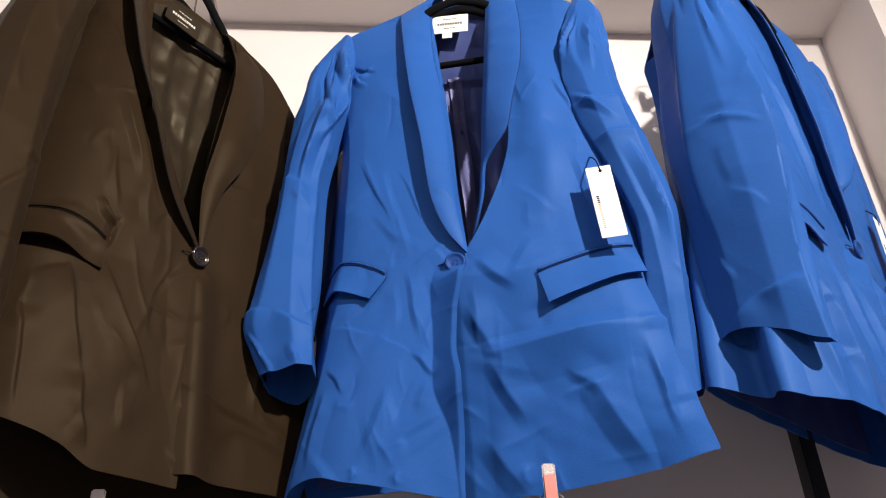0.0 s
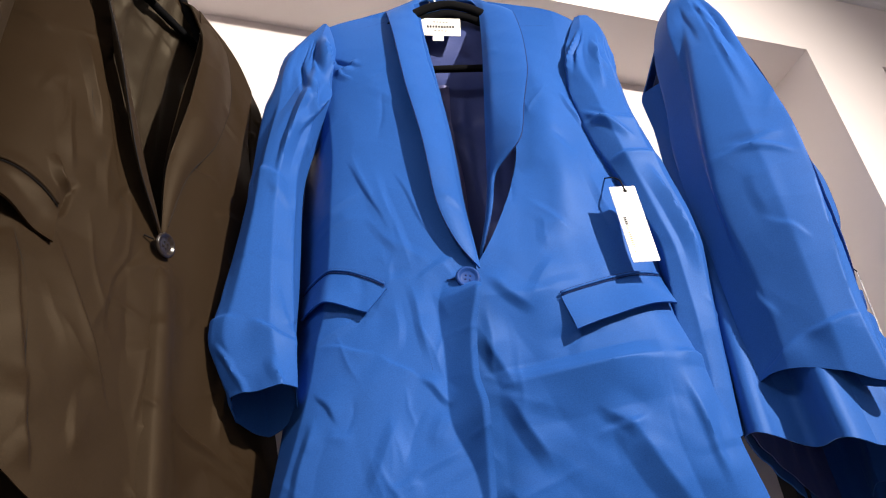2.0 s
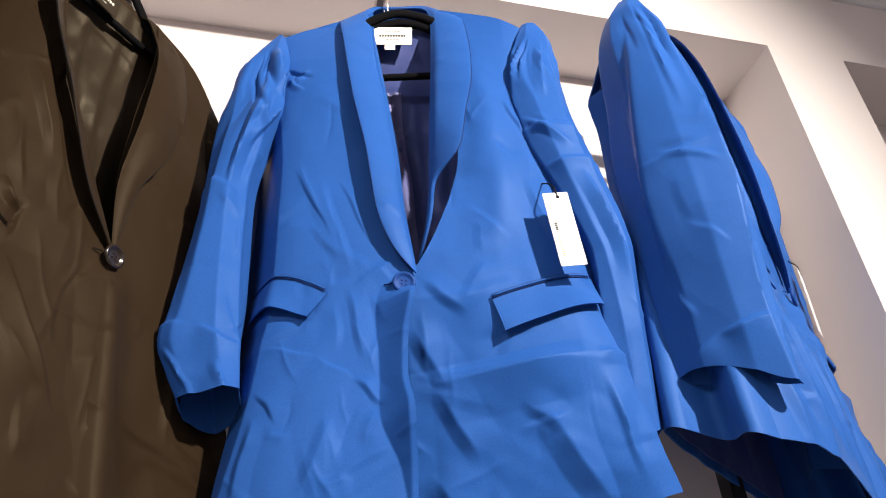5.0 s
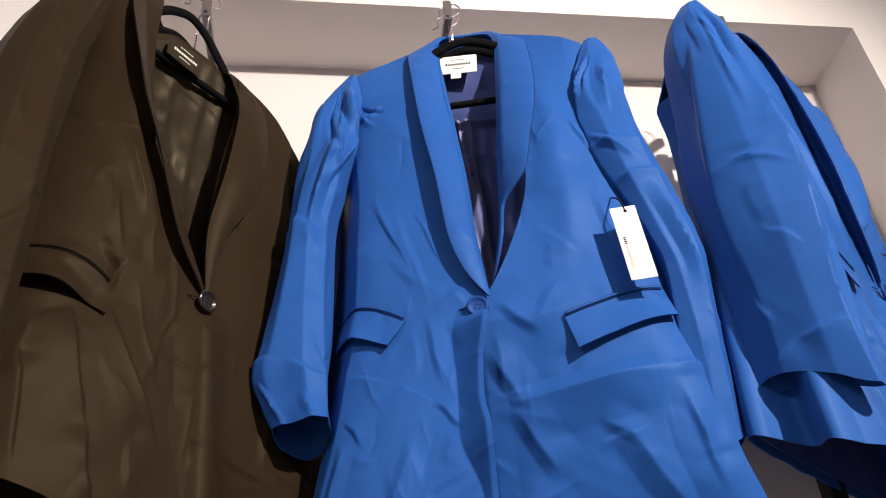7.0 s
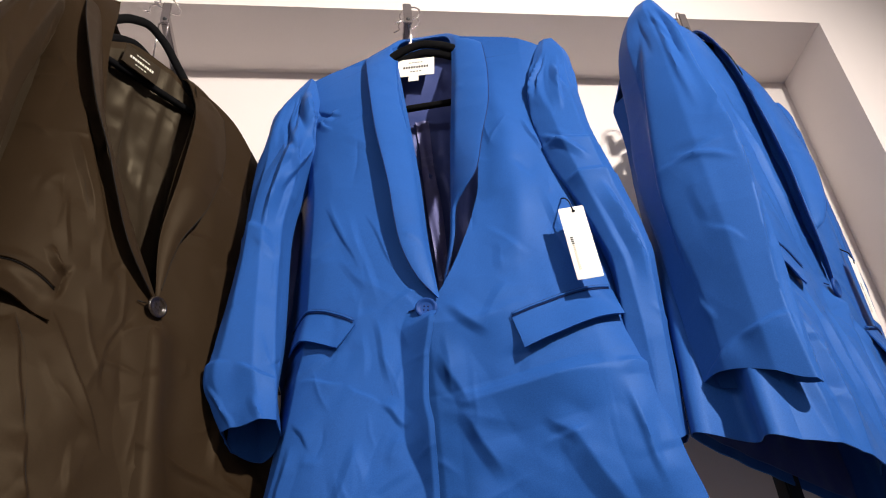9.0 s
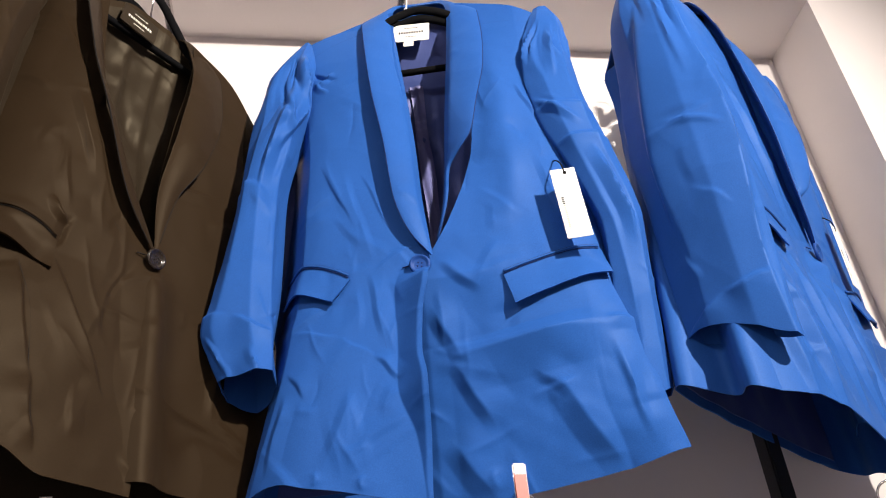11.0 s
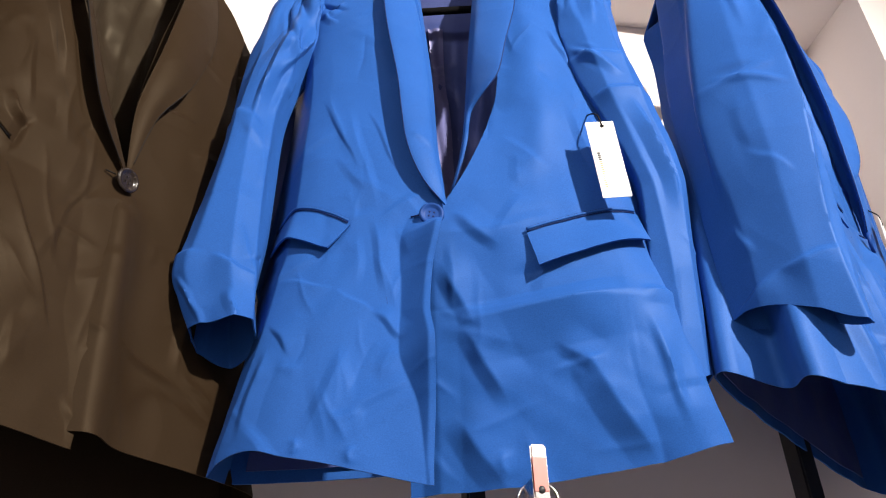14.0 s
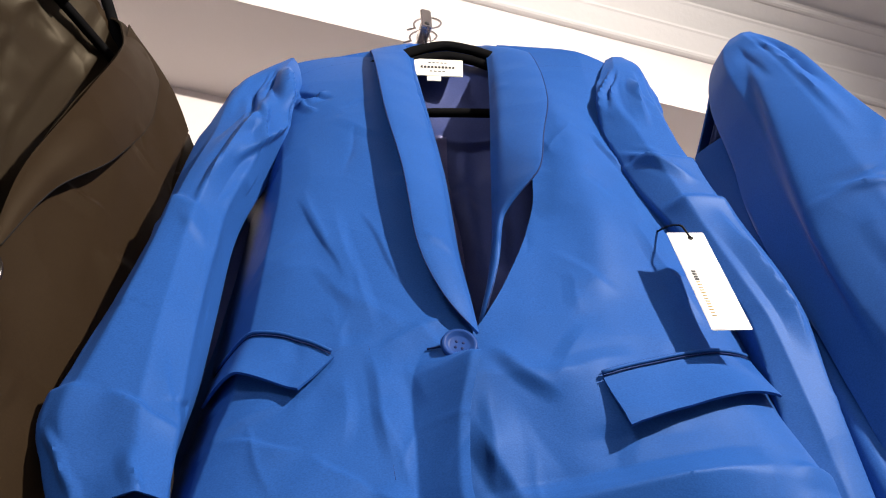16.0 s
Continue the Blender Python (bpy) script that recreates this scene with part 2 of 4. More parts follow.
structure("wall_north", [
    ((-3.2, BACK, 0), (3.2, BACK + 0.12, CEIL)),
    ((-3.2, FRONT, 0), (NICHE[0], BACK, CEIL)),
    ((NICHE[0], FRONT, TOP), (NICHE[1], BACK, CEIL)),
    ((NICHE[0], FRONT, 0), (NICHE[1], BACK, SILL)),
    ((NICHE[1], FRONT, 0), (NICHE_2[0], BACK, CEIL)),
    ((NICHE_2[0], FRONT, TOP - 0.01), (NICHE_2[1], BACK, CEIL)),
    ((NICHE_2[0], FRONT, 0), (NICHE_2[1], BACK, SILL)),
    ((NICHE_2[1], FRONT, 0), (3.2, BACK, CEIL)),
], WALL, "cream painted wall with two shallow display recesses", "wall")
structure("wall_south", [((-3.2, -3.6, 0), (3.2, -3.48, CEIL))], WALL, "plain cream painted shop wall", "wall")
structure("wall_west", [((-3.32, -3.6, 0), (-3.2, 1.5, CEIL))], WALL, "plain cream painted shop wall", "wall")
structure("wall_east", [((3.2, -3.6, 0), (3.32, 1.5, CEIL))], WALL, "plain cream painted shop wall", "wall")
structure("floor", [((-3.3, -3.6, -0.1), (3.3, 1.5, 0))], FLOOR, "grey tiled shop floor", "floor")
structure("ceiling", [((-3.3, -3.6, CEIL), (3.3, 1.5, CEIL + 0.1))], CEILING, "white painted ceiling", "ceiling")


def cornice():
    """A reeded plaster moulding along the top of the wall, in one extruded profile."""
    prof = [(FRONT + 0.01, CEIL - 0.16)]
    for y, z in ((FRONT - 0.004, CEIL - 0.155), (FRONT - 0.03, CEIL - 0.105), (FRONT - 0.062, CEIL - 0.05), (FRONT - 0.105, CEIL - 0.018)):
        for a in np.linspace(200, 330, 7):
            prof.append((y + 0.013 * math.cos(radians(a)) , z + 0.012 * math.sin(radians(a)) + 0.006))
    prof += [(FRONT - 0.13, CEIL + 0.01), (FRONT + 0.01, CEIL + 0.01)]
    verts = [(x, y, z) for x in (-3.2, 3.2) for y, z in prof]
    n = len(prof)
    faces = [(i, (i + 1) % n, n + (i + 1) % n, n + i) for i in range(n)]
    ob = mesh_object("trim", verts, faces, CEILING, None, False)
    return tagged(ob, "white reeded plaster cornice under the ceiling", "cornice", kind="structure")


cornice()


# chrome rim assumed on the ceiling round an added fill lamp, out of view
def fill_lamp_rim(x, y, wide, label):
    ob = new("fill_rim")
    ob.location = (x, y, CEIL)
    tagged(ob, label, "ceiling light")
    bm = bmesh.new()
    bmesh.ops.create_cone(bm, cap_ends=False, segments=32, radius1=wide * 0.62, radius2=wide * 0.5, depth=0.03,
                          matrix=Matrix.Translation((0, 0, -0.015)))
    part("rim", bm, CHROME, ob, "thin chrome rim", True)


fill_lamp_rim(-1.5, -1.0, 0.8, "chrome rim added round an unseen fill lamp")
fill_lamp_rim(0.9, -2.4, 0.8, "chrome rim added round an unseen fill lamp")


# ---- display uprights with face-out arms ----
def upright(x, top_arm, low_arm, reflection=False):
    """A black post with chrome arms whose tips turn up; arms given as (x, tip y, z)."""
    ob = new("display_upright")
    ob.location = (x, 1.24, 0)
    tagged(ob, "black metal display upright with chrome face-out arms", "shop fitting", "display uprights")
    bm = box_bm((-0.012, -0.018, 0), (0.012, 0.018, 2.70), 0.003)
    part("post", bm, POST, ob)
    for ax, tip, z in (top_arm, low_arm):
        bm = box_bm((ax - x - 0.007, tip - 1.24, z - 0.075), (ax - x + 0.007, 0.0, z - 0.052), 0.002)
        arm = part("arm", bm, CHROME, ob, "chrome face-out arm")
        bm = box_bm((ax - x - 0.0082, tip - 1.245, z - 0.078), (ax - x + 0.0082, tip - 1.2405, z - 0.022), 0.0018)
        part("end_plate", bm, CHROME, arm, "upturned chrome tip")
        bm = bmesh.new()
        bmesh.ops.create_uvsphere(bm, u_segments=12, v_segments=8, radius=0.004,
                                  matrix=Matrix.Translation((ax - x, tip - 1.245, z - 0.068)) @ Matrix.Diagonal((1, 0.5, 1, 1)))
        part("screw", bm, POST, arm, "dark screw head", True)
        # the pinkish reflection in the chrome, put in as a thin coloured plate
        if reflection and z < 2:
            bm = box_bm((ax - x - 0.0070, tip - 1.2458, z - 0.070), (ax - x + 0.0070, tip - 1.2452, z - 0.036), 0.0002)
            part("reflection", bm, PINK, arm, "salmon pink reflection painted on the chrome tip")
    return ob


# (post x, top arm, low arm)
upright(-0.30, (-0.290, 1.065, 2.755), (-0.300, 0.985, 1.755))
upright(0.215, (0.145, 1.080, 2.792), (0.220, 0.985, 1.774), True)
upright(0.690, (0.700, 1.090, 2.800), (0.700, 0.985, 1.755))


# ---- hangers ----
def wire_ring(cx, cy, cz, r, a0, a1, n=22, squash=1.0, lean=0.0):
    return [(cx + r * math.cos(radians(a)), cy + lean * math.sin(radians(a)), cz + squash * r * math.sin(radians(a))) for a in np.linspace(a0, a1, n)]


def hanger(m, hook_top, neck, label, group="coat hangers", bar=True, mid=0.03, slope=1.0, deep=0.028, hook_x=None, hook_y=None):
    """A flocked hanger in the jacket's own space: neck and hook heights above the button."""
    ob = new("coat_hanger")
    ob.matrix_world = m
    tagged(ob, label, "hanger", group)
    arm = path([(mid + k, deep + 0.06 * abs(k), neck - slope * drop) for k, drop in ((-0.195, 0.112), (-0.14, 0.075), (-0.07, 0.028), (-0.03, 0.006), (0.0, 0.0),
                (0.03, 0.006), (0.07, 0.028), (0.14, 0.075), (0.195, 0.112))], 48)
    tube("shoulder", arm, 0.0085, VELVET, ob, sides=10, flat=0.7)
    if bar:
        tube("trouser_bar", path([(mid - 0.19, 0.038, neck - 0.105), (mid - 0.17, 0.034, neck - 0.128), (mid, 0.03, neck - 0.13),
                                  (mid + 0.17, 0.034, neck - 0.128), (mid + 0.19, 0.038, neck - 0.105)], 30), 0.006, VELVET, ob, sides=8)
    r = 0.020
    mid = mid if hook_x is None else hook_x
    hy = deep if hook_y is None else hook_y
    hook = [(mid, deep, neck), (mid, hy, hook_top - 2 * r - 0.008)]
    hook += [(mid + r * math.cos(radians(a)), hy + 0.00002 * a, hook_top - r + r * math.sin(radians(a))) for a in np.linspace(-75, 205, 28)]
    hook += [(mid - r * 1.15, hy + 0.004, hook_top - 1.55 * r), (mid - r * 1.5, hy + 0.004, hook_top - 1.75 * r)]
    tube("hook", hook, 0.0016, CHROME, ob, "bright wire hook")
    return ob


# ---- the jackets ----
CX = 0.03                      # middle of a jacket, seen from its single button at 0, 0


def body_depth(x, z, half):
    """How far a front lies behind its foremost plane."""
    e = np.clip(np.abs(x - CX) / half, 0, 1.2)
    top = np.clip((z - 0.36) / 0.18, 0, 1)
    y = -0.008 + 0.045 * e ** 6 * (1 - top)
    low = np.clip((-0.05 - z) / 0.3, 0, 1)
    ahead = np.clip((x - 0.05) / 0.15, 0, 1)
    return y + 0.025 * top ** 2 * (1 - 1.2 * ahead) - 0.024 * low


def stitch(grid, seam_or_line, mat, parent, thick=0.0006):
    """Dark thread through (x, z) places on a cloth grid: seams, pressed lines, the shade in tucks."""
    x, y, z = (grid[..., k].ravel() for k in range(3))
    pts = []
    for px, pz in path(seam_or_line, 46):
        w = np.exp(-((x - px) ** 2 + (z - pz) ** 2) / 0.003 ** 2) + 1e-12
        pts.append((px, float((w * y).sum() / w.sum()) - 0.0002, pz))
    return tube("seam_or_line", pts, thick, mat, parent, sides=5)


def resting(grid):
    """The depth of a cloth grid at any (x, z), softened over a few threads."""
    gx, gy, gz = (grid[::2, :, k].ravel() for k in range(3))

    def depth(px, pz):
        out = np.empty(px.size)
        for i, (a, b) in enumerate(zip(px.ravel(), pz.ravel())):
            near = (np.abs(gx - a) < 0.014) & (np.abs(gz - b) < 0.014)
            if not near.any():
                near = np.argsort((gx - a) ** 2 + (gz - b) ** 2)[:6]
            d2 = (gx[near] - a) ** 2 + (gz[near] - b) ** 2
            w = np.exp(-d2 / 0.005 ** 2) + 1e-9
            out[i] = (w * gy[near]).sum() / w.sum()
        return out.reshape(px.shape)
    return depth


def front(edge_x, inner_x, top_z, hem_z, half, marks, seed, wave, crushed, mat, parent, lift, thread, seams, turn_in=0.0, pressed=None, side_slope=0.55, placket=0.0, sway=0.0, n=360, m=150):
    """One front of a jacket: edge_x(z) is its outer side, inner_x(z) its front edge."""
    v = np.linspace(0, 1, n)[:, None]
    u = np.linspace(0, 1, m)[None, :]
    z = top_z(u) + (hem_z(u) - top_z(u)) * v
    xo, xi = edge_x(z), inner_x(z)
    x = xo + (xi - xo) * u
    calm = np.clip((0.52 - z) / 0.2, 0.15, 1)
    y = body_depth(x, z, half(z)) + lift + calm * drape(x, z, seed, wave) + folds(x, z, marks)
    y = y + calm * crush(x, z, seed + 50, crushed, (float(x.min()), float(x.max()), -0.34, 0.42), 0.09, 0.0023)
    if pressed is not None:
        y = y + crush(x, z, seed + 70, 12, pressed, 0.10, 0.0016, (1.55, 1.75, 1.9))
    # the buttoned overlap stands out below the button and falls away behind its edge
    gate = np.clip(-z / 0.05, 0, 1)
    gate = gate * gate * (3 - 2 * gate)
    if lift < 0:
        bend = spline([(-0.34, -0.245), (-0.30, -0.236), (-0.139, -0.195), (-0.075, -0.185), (-0.035, -0.177), (0.026, -0.171), (0.145, -0.166), (0.233, -0.163), (0.34, -0.168)])
        y = y + side_slope * np.clip(bend(z) + turn_in - x, 0, 0.045) * np.clip((0.34 - z) / 0.06, 0, 1) * np.clip((z + 0.36) / 0.1, 0.25, 1)
        start = spline([(-0.40, -0.003), (-0.343, -0.006), (-0.264, -0.014), (-0.187, -0.036), (-0.117, -0.034), (-0.046, -0.036), (0.0, -0.026)])(z)
        gate = np.clip(-z / 0.03, 0, 1)
        y = y - gate * placket * np.clip(x - start, 0, np.maximum(0.002, inner_x(z) - 0.007 - start))
    else:
        low = np.clip((-0.02 - z) / 0.1, 0, 1)
        rim = np.clip((xo - x) / 0.08, 0, 1)
        y = y + sway * (low * (0.024 - 0.16 * np.clip(x - 0.03, 0, 0.2)) + rim * (0.16 * np.clip(-0.125 - z, 0, 0.3) + 0.024 * np.clip((-0.05 - z) / 0.3, 0, 1)))
        y = y - (1 - sway) * gate * 0.018 * np.exp(-((x - 0.014) / 0.026) ** 2) + 0.008 * np.clip((0.004 - x) / 0.02, 0, 1) * (z < 0.0)
    ob = sheet("front_panel", np.stack([x, y, z], -1), mat, parent)
    grid = np.stack([x, y, z], -1)
    for seam_or_line in seams:
        stitch(grid, seam_or_line, thread, ob)
    return grid


def sleeve(spine, cuff_cut, wrinkle, marks, planes, seed, mat, parent, thread, seams=(), n=230, m=128):
    """A hanging sleeve: spine rows of (x, y, z, half width, half depth) from the shoulder down."""
    row = path(spine, n)
    a = np.linspace(0, 2 * math.pi, m, endpoint=False)[None, :]
    s = np.linspace(0, 1, n)[:, None]
    rng = random.Random(seed)
    r = 1 + 0 * a * s
    for k in range(6):
        f, q, ph = rng.uniform(4, 14), rng.choice([1, 2]), rng.uniform(0, 6.28)
        r = r + wrinkle * 0.05 * np.sin(f * s + q * a + ph) * np.sin(2 * a + ph + 3 * s) / (1 + 0.06 * f)
    ca, sa = np.cos(a), np.sin(a)
    # flat faces of the pressed cloth, each swinging a little down the arm, meeting in crisp folds
    box = 1.42 + 0 * a * s
    for way, off in planes:
        turn = math.pi * way + 0.10 * wrinkle * np.sin(rng.uniform(4, 9) * s + rng.uniform(0, 6.28))
        reach = off + 0.05 * wrinkle * np.sin(rng.uniform(5, 14) * s + rng.uniform(0, 6.28))
        c = np.cos(a - turn)
        box = np.where(c > 0.2, np.minimum(box, reach / np.maximum(c, 0.2)), box)
    x = row[:, 0:1] + row[:, 3:4] * r * box * ca
    y = row[:, 1:2] + row[:, 4:5] * r * box * sa
    drop = np.clip((s - 0.55) / 0.45, 0, 1) ** 3
    z = row[:, 2:3] + 0 * a + drop * (cuff_cut[0] * ca + cuff_cut[1] * sa + 0.006 * np.sin(2 * a + seed))
    # creases are laid round the arm: across it by its unrolled girth, down it by height
    girth = (a - 1.5 * math.pi) * 0.055
    flat_x = girth + 0 * s
    push = folds(flat_x, z, marks) + crush(flat_x, z, seed + 5, int(34 * wrinkle), (-0.16, 0.16, -0.22, 0.34), 0.08, 0.0022)
    crown = []
    for k in range(int(11 * wrinkle)):
        g = -0.10 + 0.20 * (k + rng.uniform(0, 1)) / max(1, int(11 * wrinkle))
        top = row[0, 2] - rng.uniform(0.03, 0.07)
        crown.append((g, top, g + rng.uniform(-0.01, 0.03), top - rng.uniform(0.07, 0.15), rng.uniform(0.010, 0.022), (1.7 if wrinkle >= 1 else 1) * rng.choice([-0.7, 1]) * rng.uniform(0.002, 0.0045), "f"))
    push = push + folds(flat_x, z, crown)
    x = x - push * ca
    y = y - push * sa
    grid = np.stack([x, y, z], -1)
    ob = sheet("sleeve", grid, mat, parent, 0.0016, closed=True)
    for seam_or_line in seams:
        stitch(grid[:, m // 2 + m // 12:], seam_or_line, thread, ob, 0.0005)
    return ob


def shawl(roll, edge, seed, mat, parent, thread, rolled=1.0, n=300, m=26):
    """A shawl collar in one piece: up one front, round the neck and down the other."""
    a, b = path(roll, n), path(edge, n)
    u = np.linspace(0, 1, m)[None, :]
    s = np.linspace(0, 1, n)[:, None]
    g = a[:, None, :] * (1 - u[..., None]) + b[:, None, :] * u[..., None]
    behind = np.exp(-((s - 0.5) / 0.14) ** 2)
    puff = np.sin(np.pi * np.minimum(1, u * 1.0)) ** (1.3 - 0.6 * rolled) * np.clip(np.minimum(s, 1 - s) / 0.1, 0, 1)
    curl = np.exp(-(u / 0.10) ** 2) * np.clip(np.minimum(s, 1 - s) / 0.12, 0, 1)
    g[..., 1] += -0.005 * puff * (1 - behind) + 0.008 * rolled * curl * (1 - behind)
    g[..., 2] += 0.010 * puff * behind - 0.012 * curl * behind
    g[..., 1] += drape(g[..., 0], g[..., 2], seed, 0.0016) + crush(g[..., 0], g[..., 2], seed, 16, (-0.15, 0.15, 0.05, 0.5), 0.05, 0.0022)
    ob = sheet("shawl_collar", g, mat, parent, 0.0024)
    # thin dark line that makes the flat collar's outer edge show
    tube("seam_or_line", g[4:-4, -1] + np.array([0.0, -0.0008, 0.0]), 0.0008, thread, ob, "dark line along the collar edge", sides=5)
    return ob


def pocket(corners, out, mat, thread, parent, seed, curl, bow):
    """A flap hung from a welt: four corners (x, z) from the upper outer one round."""
    (x0, z0), (x1, z1), (x2, z2), (x3, z3) = corners
    u = np.linspace(0, 1, 44)[None, :]
    v = np.linspace(0, 1, 22)[:, None]
    x = (x0 + (x1 - x0) * u) * (1 - v) + (x3 + (x2 - x3) * u) * v
    z = (z0 + (z1 - z0) * u) * (1 - v) + (z3 + (z2 - z3) * u) * v
    z = z + bow * np.sin(np.pi * u) * (1 - 0.5 * v)
    y = out(x, z) - 0.003 - 0.0105 * v ** 1.2 - curl * v * np.sin(2 * np.pi * (u * 0.8 + seed)) + drape(x, z, int(seed * 100) + 3, 0.0012)
    flap = sheet("pocket_flap", np.stack([x, y, z], -1), mat, parent, 0.0024)
    welt = [(float(x[0, i]), float(y[0, i]) - 0.002, float(z[0, i]) + 0.004) for i in range(0, 44, 2)]
    tube("welt", welt, 0.0020, mat, flap, sides=6)
    tube("seam_or_line", [(p[0], p[1] - 0.0004, p[2] - 0.0036) for p in welt], 0.0007, thread, flap, sides=5)
    tube("seam_or_line", [(p[0], p[1] + 0.0014, p[2] + 0.0030) for p in welt], 0.0006, thread, flap, sides=5)
    return flap


def button(at, mat, thread, parent, r=0.0158):
    """A four-hole button with a raised rim."""
    bm = bmesh.new()
    prof = [(0.0, 0.0022), (0.5, 0.0022), (0.62, 0.0026), (0.74, 0.0046), (0.86, 0.0052), (0.96, 0.0040), (1.0, 0.0018), (0.93, 0.0)]
    seg = 40
    rings = [[bm.verts.new((r * k * math.cos(2 * math.pi * i / seg), -h, r * k * math.sin(2 * math.pi * i / seg))) for i in range(seg)] for k, h in prof[1:]]
    mid = bm.verts.new((0, -prof[0][1], 0))
    for i in range(seg):
        j = (i + 1) % seg
        bm.faces.new((mid, rings[0][j], rings[0][i]))
        for p, q in zip(rings, rings[1:]):
            bm.faces.new((p[i], p[j], q[j], q[i]))
    bmesh.ops.recalc_face_normals(bm, faces=bm.faces[:])
    ob = part("button", bm, mat, parent, "round four-hole button with a raised rim", True)
    ob.location = at
    ob.rotation_euler = (0.12, 0.2, 0.1)
    for dx in (-1, 1):
        for dz in (-1, 1):
            bm = bmesh.new()
            bmesh.ops.create_uvsphere(bm, u_segments=8, v_segments=6, radius=0.0014,
                                      matrix=Matrix.Translation((dx * 0.0028, -0.0022, dz * 0.0028)) @ Matrix.Diagonal((1, 0.4, 1, 1)))
            part("hole", bm, thread, ob, "", True)
    return ob


def flat_card(name, w, h, t, mat, parent, m, label="", bevel=0.0008):
    ob = part(name, box_bm((-w / 2, -t / 2, -h), (w / 2, t / 2, 0), bevel), mat, parent, label)
    ob.matrix_local = m
    return ob


def neck_label(parent, at, dark, tilt=0.0):
    m = Matrix.Translation(at) @ pose(0, 0, 0, 0, tilt, 0)
    ground = BLACK_LINING if dark else CLOTH_LABEL
    ink = SILVER_INK if dark else INK
    ob = flat_card("neck_label", 0.066, 0.043, 0.0012, ground, parent, m, "black woven label" if dark else "cream woven label", 0.0004)
    rows = ((-0.010, 0.0016, 0.026, 5), (-0.0215, 0.0048, 0.046, 10), (-0.032, 0.0016, 0.022, 4))
    for z, h, w, n in rows:
        for i in range(n):
            x = -w / 2 + w * (i + 0.5) / n
            part("mark", box_bm((x - w / n * 0.32, -0.0012, z - h / 2), (x + w / n * 0.32, -0.0006, z + h / 2)), ink, ob)
    if not dark:
        flat_card("size_tab", 0.018, 0.014, 0.001, ground, ob, Matrix.Translation((-0.004, 0.0004, -0.041)), "", 0.0003)
    return ob


def hang_tag(parent, at, turn):
    """A white swing tag on a black string, printed with a bar strip."""
    card = flat_card("swing_tag", 0.037, 0.121, 0.0012, CARD, parent, Matrix.Translation(at) @ pose(0, 0, 0, 2, turn, 4), "blank white card swing tag")
    for i in range(17):
        z = -0.052 - i * 0.0033
        deep = 0.0022 if i < 4 else 0.0010
        part("bar_mark", box_bm((-0.0125, -0.0010, z - deep / 2), (-0.0085, -0.0007, z + deep / 2)), INK if i < 4 else GOLD_INK, card)
    bm = bmesh.new()
    bmesh.ops.create_cone(bm, cap_ends=True, segments=16, radius1=0.0026, radius2=0.0026, depth=0.0016,
                          matrix=Matrix.Translation((0.0025, -0.0002, -0.008)) @ pose(0, 0, 0, 90))
    part("eyelet", bm, THREAD_BLACK, card, "punched string hole")
    tube("string", path([(0.0025, -0.001, -0.008), (0.001, 0.0, 0.008), (0.0, 0.010, 0.022), (0.0, 0.026, 0.036), (0.0, 0.04, 0.046)], 16), 0.0011, THREAD_BLACK, card, "black cotton string", sides=6)


